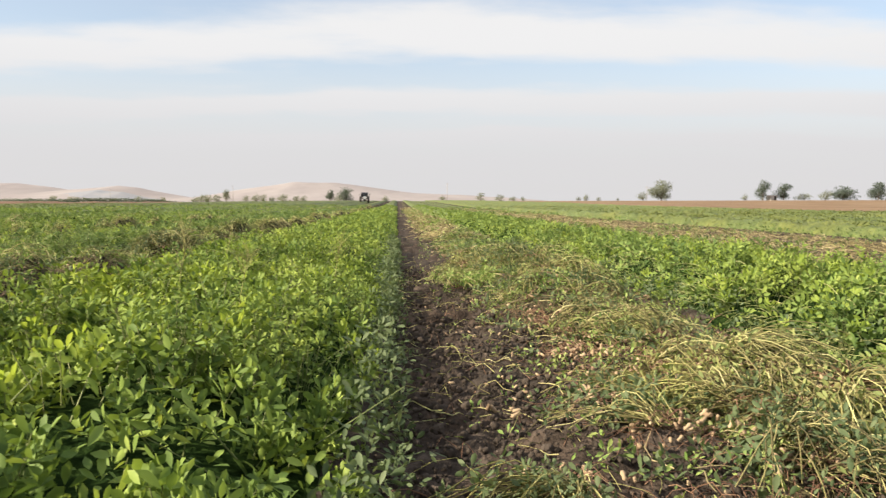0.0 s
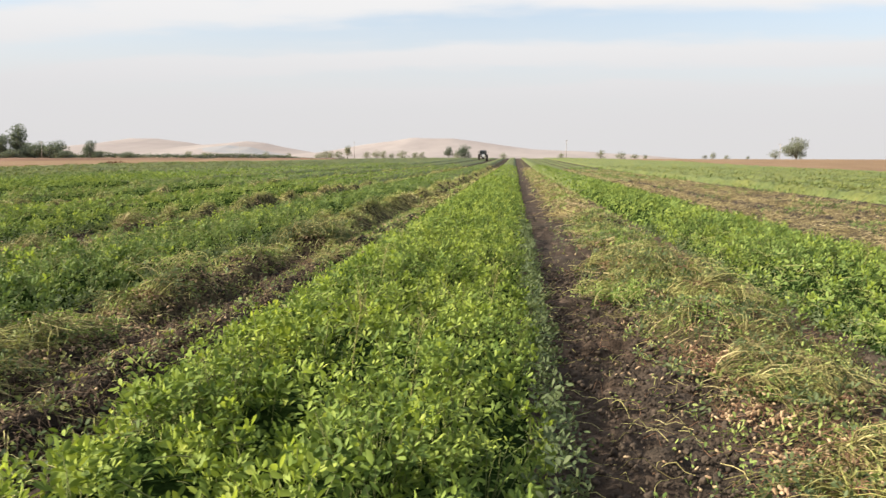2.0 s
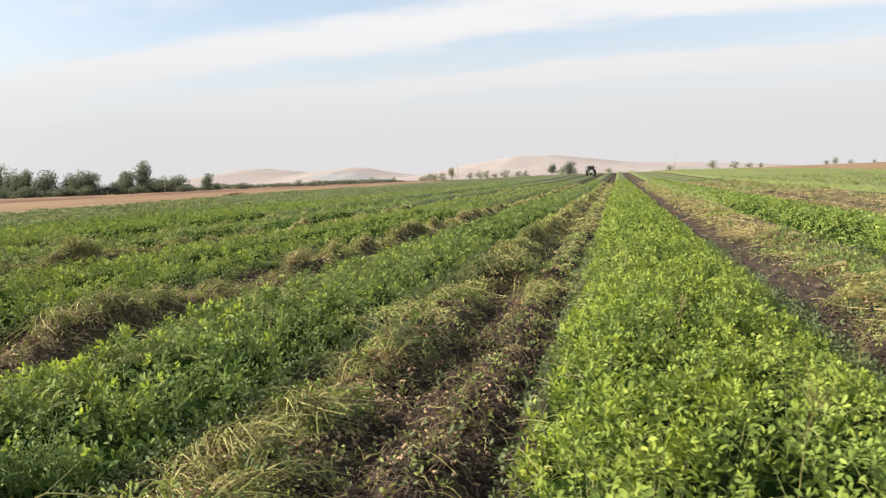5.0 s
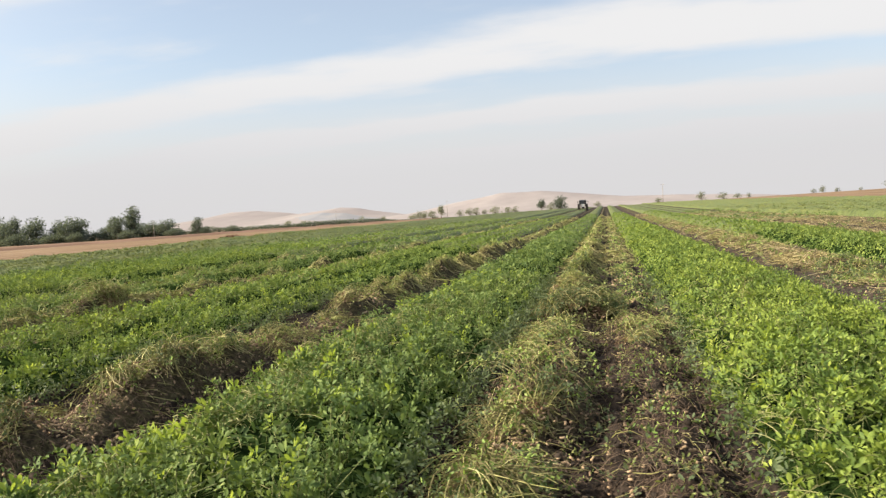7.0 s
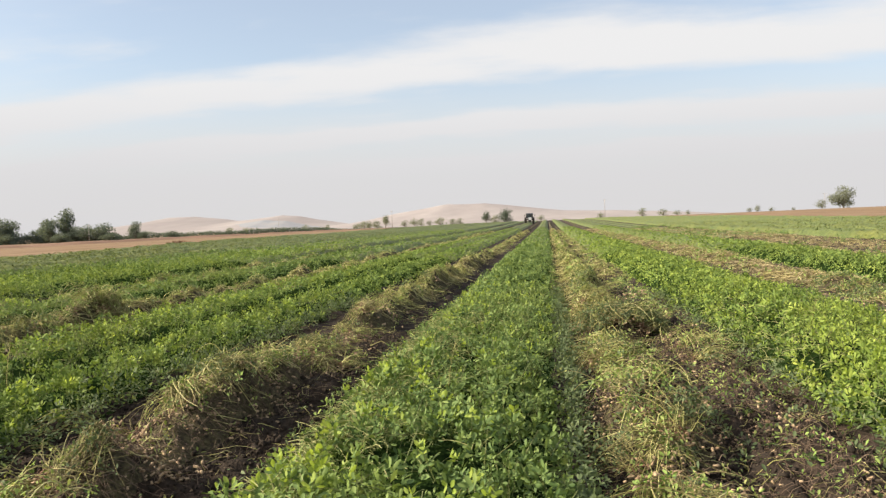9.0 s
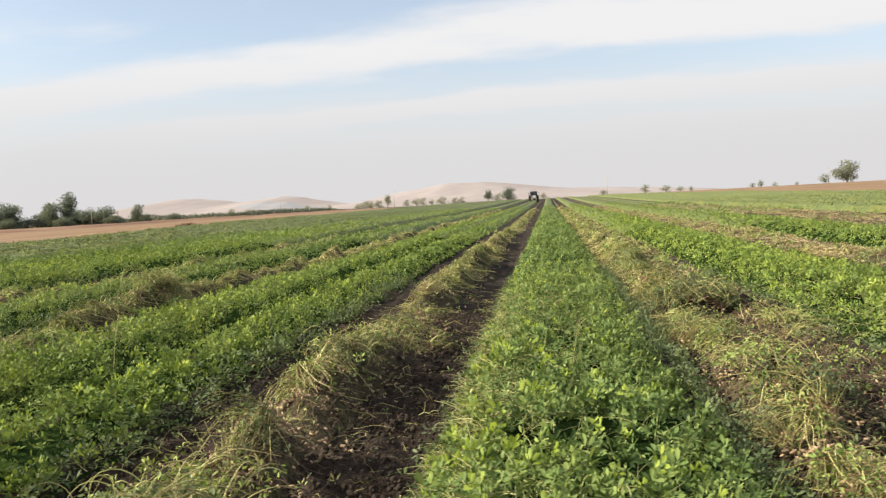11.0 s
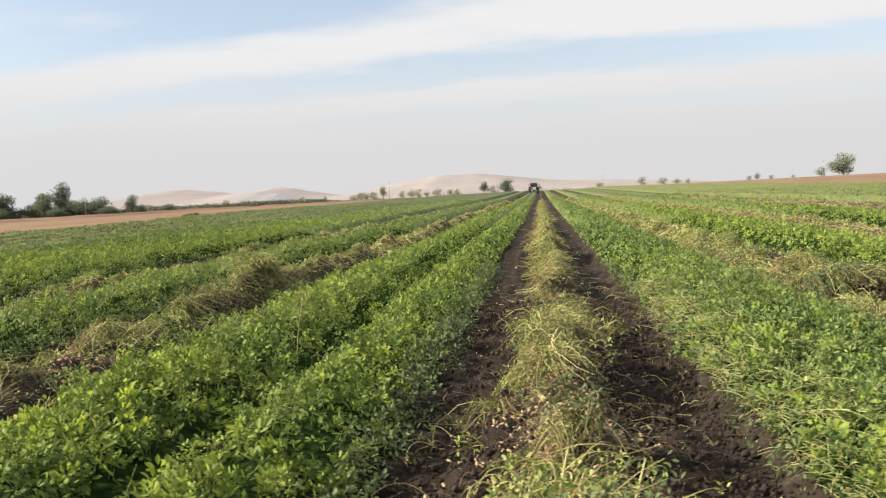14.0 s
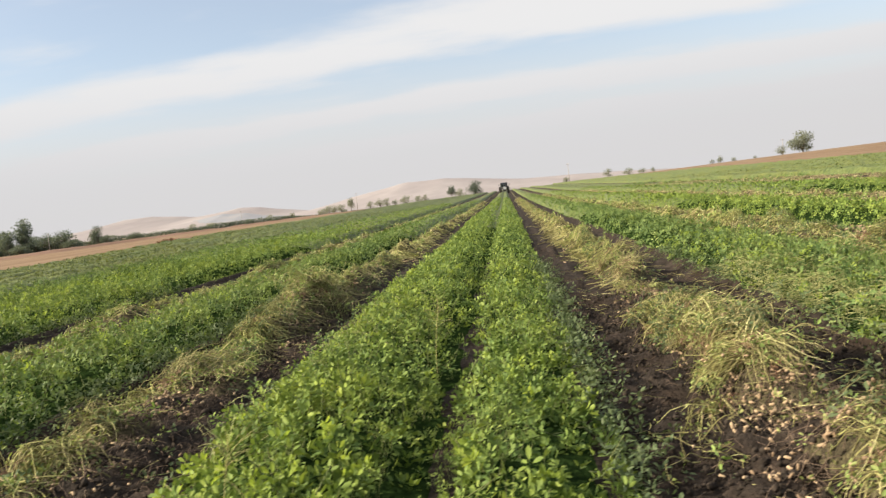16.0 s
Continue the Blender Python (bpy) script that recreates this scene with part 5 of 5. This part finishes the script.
def plantings():
    # the tree belt on the left: x, y, height, width
    belt = [(-360, 415, 23, 12), (-346, 408, 19, 9), (-337, 404, 17, 9), (-330, 402, 19, 8), (-319, 404, 18, 13), (-307, 408, 15, 8), (-295, 402, 16, 11), (-280, 412, 8.5, 11), (-272, 410, 14.5, 8), (-266, 402, 14, 9),
            (-261, 412, 21, 9), (-253, 406, 9, 9), (-245, 404, 10, 9), (-236, 404, 10.5, 12), (-220, 408, 10.5, 6.5), (-213, 404, 5, 5), (-200, 408, 4.5, 6), (-287, 396, 7, 10), (-302, 396, 7, 11), (-325, 396, 8, 12),
            (-345, 396, 8, 14), (-372, 410, 21, 12), (-386, 412, 18, 13), (-256, 396, 6, 9), (-228, 398, 5, 9), (-289, 404, 15, 11)]
    for k, (x, y, h, w) in enumerate(belt):
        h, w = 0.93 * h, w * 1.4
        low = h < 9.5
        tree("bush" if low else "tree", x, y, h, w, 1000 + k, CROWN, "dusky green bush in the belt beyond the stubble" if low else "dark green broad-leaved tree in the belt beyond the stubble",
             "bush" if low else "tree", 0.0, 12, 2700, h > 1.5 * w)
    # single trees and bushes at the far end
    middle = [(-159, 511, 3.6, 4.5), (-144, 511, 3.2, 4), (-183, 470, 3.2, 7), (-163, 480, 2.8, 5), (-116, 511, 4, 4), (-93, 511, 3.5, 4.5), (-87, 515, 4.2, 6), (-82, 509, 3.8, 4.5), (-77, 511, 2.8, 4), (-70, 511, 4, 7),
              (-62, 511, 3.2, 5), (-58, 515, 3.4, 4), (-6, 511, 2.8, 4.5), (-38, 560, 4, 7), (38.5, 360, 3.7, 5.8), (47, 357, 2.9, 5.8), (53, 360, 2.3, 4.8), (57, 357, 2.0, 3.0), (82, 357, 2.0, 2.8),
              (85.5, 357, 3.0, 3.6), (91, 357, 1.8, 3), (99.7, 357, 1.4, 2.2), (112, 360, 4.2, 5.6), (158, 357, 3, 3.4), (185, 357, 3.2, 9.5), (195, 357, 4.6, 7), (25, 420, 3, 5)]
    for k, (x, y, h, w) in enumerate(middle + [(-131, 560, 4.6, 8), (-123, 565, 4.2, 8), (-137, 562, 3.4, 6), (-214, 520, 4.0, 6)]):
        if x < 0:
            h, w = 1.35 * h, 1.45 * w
        tree("bush", x, y, h, w, 1100 + k, CROWN_HAZED, "grey-green bush, haze in its colour, at the field's far edge", "bush", 0.0, 8, 650)
    tree("tree", -105.5, 511, 8.6, 6, 1200, CROWN_HAZED, "slender tree with an open crown, haze in its colour", "tree", 0.2, 7, 900, True)
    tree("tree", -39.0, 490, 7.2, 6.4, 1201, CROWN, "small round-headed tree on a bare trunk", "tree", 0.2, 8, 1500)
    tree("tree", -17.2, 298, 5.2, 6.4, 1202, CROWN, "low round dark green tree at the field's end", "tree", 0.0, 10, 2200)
    tree("tree", 119.5, 357, 9.0, 10.5, 1203, CROWN_HAZED, "wide lone tree with an open, ragged crown", "tree", 0.02, 11, 3000)
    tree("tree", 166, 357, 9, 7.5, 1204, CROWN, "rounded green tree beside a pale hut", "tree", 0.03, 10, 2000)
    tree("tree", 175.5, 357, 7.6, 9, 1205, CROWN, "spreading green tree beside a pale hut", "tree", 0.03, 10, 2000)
    tree("tree", 205, 360, 6.2, 13, 1206, CROWN, "broad tree at the field's edge, haze in its colour", "tree", 0.02, 10, 1800)
    tree("tree", 220, 357, 8.2, 9, 1207, CROWN, "tall tree at the field's edge, haze in its colour", "tree", 0.02, 10, 1800)
    tree("tree", 232, 360, 7, 12, 1208, CROWN, "broad tree at the field's edge, haze in its colour", "tree", 0.02, 10, 1800)
    # the low dark hedge that runs on from the belt
    rng = np.random.default_rng(8)
    n = 22000
    s = rng.uniform(0, 1, n)
    x, y = -330 + 215 * s, 395 + 95 * s ** 1.5 + rng.normal(0, 2, n)
    z = terrain(x, y) + rng.uniform(0, 1, n) * (4.8 - 2.6 * s) * smooth(1.0, 0.85, s) * (0.6 + 0.7 * fbm(x, y, 9, 3, 2))
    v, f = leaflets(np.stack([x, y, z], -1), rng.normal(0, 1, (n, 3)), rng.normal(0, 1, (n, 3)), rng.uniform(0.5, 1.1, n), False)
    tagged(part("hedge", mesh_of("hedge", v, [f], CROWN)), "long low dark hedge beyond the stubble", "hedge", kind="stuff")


plantings()


# ---------------------------------------------------------------- dark bank across the left-hand stubble
def bank():
    ys = np.concatenate([np.arange(40, 140, 2.0), np.arange(140, 420, 6.0)])
    u = np.linspace(-1, 1, 7)
    U, Y = np.meshgrid(u, ys)
    X = -79 - 0.05 * (Y - 115) + 2.6 * U * (0.7 + 0.6 * fbm(0 * Y, Y, 14, 2, 3))
    Z = terrain(X, Y) + 0.55 * np.clip(1 - U ** 2, 0, 1) * (0.3 + fbm(X, Y, 7, 5, 3)) - 0.05
    i = np.arange(X.size).reshape(X.shape)
    Q = np.stack([i[:-1, :-1], i[:-1, 1:], i[1:, 1:], i[1:, :-1]], -1).reshape(-1, 4)
    tagged(part("earth_bank", mesh_of("earth_bank", np.stack([X, Y, Z], -1), [Q], ROOT, flat=False)), "low reddish-brown earth bank in the stubble", "bank", kind="structure")
    rng = np.random.default_rng(3)
    for x, y, h, w in ((-41.2, 90, 0.45, 2.8), (-44.5, 98, 0.35, 2.0)):
        n = 500
        d = unit(rng.normal(0, 1, (n, 3))) * rng.uniform(0.5, 1, n)[:, None] ** 0.5 * [w / 2, w / 2, h]
        d[:, 2] = np.abs(d[:, 2])
        v, f = leaflets(d, rng.normal(0, 1, (n, 3)), rng.normal(0, 1, (n, 3)), rng.uniform(0.1, 0.3, n), False)
        ob = thing("brush_pile", "heap of reddish-brown dry brush at the field's edge", "brush pile", at=pose(x, y, float(terrain(x, y))))
        part("twigs", mesh_of("twigs", v, [f], ROOT), ob, kind="stuff")


bank()


# ---------------------------------------------------------------- hills
def hill(name, distance, crest, mat, label, deep=900):
    """crest: pairs of x and height."""
    cx, ch = np.array(crest, float).T
    xs = np.linspace(cx[0], cx[-1], 160)
    v = np.linspace(0, 1, 14)
    X, W = np.meshgrid(xs, v)
    top_line = np.interp(X, cx, ch) + 7 * (fbm(X, 0 * X, 160, distance * 0.01, 4) - 0.5)
    Y = distance - deep * (1 - W) + 60 * (fbm(X, W * 400, 220, 3, 3) - 0.5)
    Z = -3 + (top_line + 3) * (W ** 1.3) * (0.9 + 0.2 * fbm(X, W * 500, 130, 9, 4) * (1 - W) + 0.1 * W)
    i = np.arange(X.size).reshape(X.shape)
    Q = np.stack([i[:-1, :-1], i[:-1, 1:], i[1:, 1:], i[1:, :-1]], -1).reshape(-1, 4)
    tagged(part(name, mesh_of(name, np.stack([X, Y, Z], -1), [Q], mat, flat=False)), label, "hill", kind="structure")


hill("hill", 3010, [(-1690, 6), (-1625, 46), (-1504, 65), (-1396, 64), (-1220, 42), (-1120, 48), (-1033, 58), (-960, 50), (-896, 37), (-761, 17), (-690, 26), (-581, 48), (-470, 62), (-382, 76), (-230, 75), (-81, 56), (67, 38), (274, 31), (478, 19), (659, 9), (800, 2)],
     HILLSIDE, "dry hills with pale pinkish haze in their colour")
hill("foothill", 2600, [(-1150, -2), (-1060, 22), (-960, 33), (-880, 28), (-790, 12), (-680, -2)], HILL_SMOKE, "foothill under the dry hills, blue-grey smoke haze in its colour", 300)


# ---------------------------------------------------------------- poles and a hut
def pole(x, y, high):
    ob = thing("utility_pole", "thin weathered utility pole with a crossarm", "pole", at=pose(x, y, float(terrain(x, y)) - 0.2), group="utility poles")
    bm = bmesh.new()
    rod(bm, (0, 0, 0), (0, 0, high), 0.17, 0.10, 8)
    part("post", bm_mesh(bm, "post", POLE, smoothed=True), ob)
    bm = bmesh.new()
    box(bm, 0, 0, high - 0.5, 1.8, 0.12, 0.14)
    arm = part("crossarm", bm_mesh(bm, "crossarm", POLE, 0.02), ob)
    for s in (-0.8, 0, 0.8):
        bm = bmesh.new()
        rod(bm, (s, 0, high - 0.43), (s, 0, high - 0.2), 0.06, 0.035, 6)
        part("insulator", bm_mesh(bm, "insulator", WALL), arm)


for x, y, high in ((-241, 398, 9.5), (-103, 520, 11.5), (30.5, 470, 11), (133, 420, 8.0), (-215, 620, 12)):
    pole(x, y, high)


def hut(x, y):
    ob = thing("hut", "small whitewashed hut under the trees", "building", at=pose(x, y, float(terrain(x, y)) - 0.1, 0, 0, 12))
    bm = bmesh.new()
    box(bm, 0, 0, 1.1, 3.2, 3.2, 2.2)
    part("wall", bm_mesh(bm, "wall", WALL, 0.04), ob)
    bm = bmesh.new()
    box(bm, 0, 0, 2.3, 3.7, 3.7, 0.25)
    part("roof", bm_mesh(bm, "roof", STEEL, 0.03), ob)
    bm = bmesh.new()
    box(bm, 0.6, -1.62, 1.0, 0.9, 0.08, 2.0)
    part("door", bm_mesh(bm, "door", BLACK, 0.01), ob)


hut(171, 359)


# ---------------------------------------------------------------- tractor
def tractor(x, y):
    z = float(soil_height(np.array([x]), np.array([y]))[0])
    ob = thing("tractor", "dusty dark cab tractor working along the rows", "tractor", at=pose(x, y, z, 0, 0, 4))

    def add(name, mat, build, parent=ob, bevel=0.0, label="", smoothed=False):
        bm = bmesh.new()
        build(bm)
        return part(name, bm_mesh(bm, name, mat, bevel, smoothed), parent, label)
    # it faces -y
    add("chassis", BLACK, lambda b: box(b, 0, -0.5, 0.75, 0.55, 3.0, 0.45), bevel=0.04)
    hood = add("hood", BODY, lambda b: box(b, 0, -1.25, 1.32, 0.72, 1.7, 0.72, 0.9), bevel=0.07)
    add("grille", LIGHT_PANEL, lambda b: box(b, 0, -2.11, 1.3, 0.62, 0.05, 0.62), hood, 0.015, "pale front grille")
    for s in (-0.24, 0.24):
        add("headlight", LAMP, lambda b: box(b, s, -2.13, 1.52, 0.16, 0.06, 0.12), hood, 0.02)
    add("exhaust", BLACK, lambda b: (rod(b, (0.42, -0.75, 1.5), (0.42, -0.75, 2.5), 0.045), rod(b, (0.42, -0.75, 1.65), (0.42, -0.75, 2.05), 0.08)))
    cab = add("cab_roof", BODY, lambda b: box(b, 0, 0.35, 2.56, 1.8, 1.7, 0.16, 0.92), bevel=0.05)
    for sx in (-0.8, 0.8):
        for sy in (-0.38, 1.08):
            add("cab_post", BLACK, lambda b: rod(b, (sx, sy, 1.35), (sx * 0.97, sy, 2.5), 0.045, sides=6), cab)
    add("cab_floor", BLACK, lambda b: box(b, 0, 0.35, 1.2, 1.6, 1.5, 0.3), cab, 0.03)
    add("windscreen", GLASS, lambda b: box(b, 0, -0.40, 1.97, 1.52, 0.012, 1.0), cab)
    add("rear_window", GLASS, lambda b: box(b, 0, 1.10, 1.97, 1.52, 0.012, 1.0), cab)
    for s in (-0.81, 0.81):
        add("side_window", GLASS, lambda b: box(b, s, 0.35, 2.0, 0.012, 1.36, 1.05), cab)
    add("seat", BLACK, lambda b: (box(b, 0, 0.6, 1.55, 0.5, 0.5, 0.14), box(b, 0, 0.84, 1.85, 0.48, 0.12, 0.55)), cab, 0.03)

    def wheel(px, py, r, w, name):
        def tyre(b):
            prof = [(0.62, -0.5), (0.9, -0.5), (1.0, -0.32), (1.0, 0.32), (0.9, 0.5), (0.62, 0.5)]
            n = 28
            rows = []
            for k in range(n):
                a = 2 * math.pi * k / n
                rows.append([b.verts.new((px + v * w, py + r * u * math.cos(a), r + r * u * math.sin(a))) for u, v in prof])
            for k in range(n):
                for j in range(len(prof)):
                    b.faces.new([rows[k][j], rows[(k + 1) % n][j], rows[(k + 1) % n][(j + 1) % len(prof)], rows[k][(j + 1) % len(prof)]])
            for k in range(18):
                a = 2 * math.pi * k / 18
                for s in (-1, 1):
                    lug = box(b, 0, 0, 0, w * 0.5, 0.07 * r, 0.09 * r)
                    bmesh.ops.transform(b, verts=lug, matrix=pose(px + s * w * 0.23, py + r * math.cos(a + s * 0.09), r + r * math.sin(a + s * 0.09)) @ Matrix.Rotation(a, 4, "X") @ pose(0, 0, 0, 90, 0, 18 * s))
        ob_w = part(name, bm_mesh(bmesh.new(), name, RUBBER), ob)
        add("tyre", RUBBER, tyre, ob_w)
        add("rim", STEEL, lambda b: rod(b, (px - w * 0.3, py, r), (px + w * 0.3, py, r), r * 0.62, sides=20), ob_w)
        add("hub", BODY, lambda b: rod(b, (px - w * 0.42, py, r), (px + w * 0.42, py, r), r * 0.2, sides=12), ob_w)

    for s in (-0.98, 0.98):
        wheel(s, 0.85, 0.8, 0.48, "rear_wheel")
        wheel(s * 0.9, -1.55, 0.5, 0.30, "front_wheel")
        add("fender", BODY, lambda b: box(b, s, 0.85, 1.66, 0.5, 1.2, 0.09), bevel=0.03)
        add("mirror", BLACK, lambda b: (rod(b, (s * 0.86, -0.42, 2.2), (s * 1.25, -0.5, 2.2), 0.02, sides=5), box(b, s * 1.28, -0.5, 2.15, 0.16, 0.04, 0.3)))
    add("digger_frame", STEEL, lambda b: (box(b, 0, 2.0, 0.6, 1.9, 0.14, 0.16), rod(b, (-0.4, 1.2, 0.75), (-0.6, 2.0, 0.6), 0.05), rod(b, (0.4, 1.2, 0.75), (0.6, 2.0, 0.6), 0.05), box(b, 0, 2.6, 0.35, 1.7, 1.2, 0.1)), bevel=0.02)


tractor(-6.59, 205)
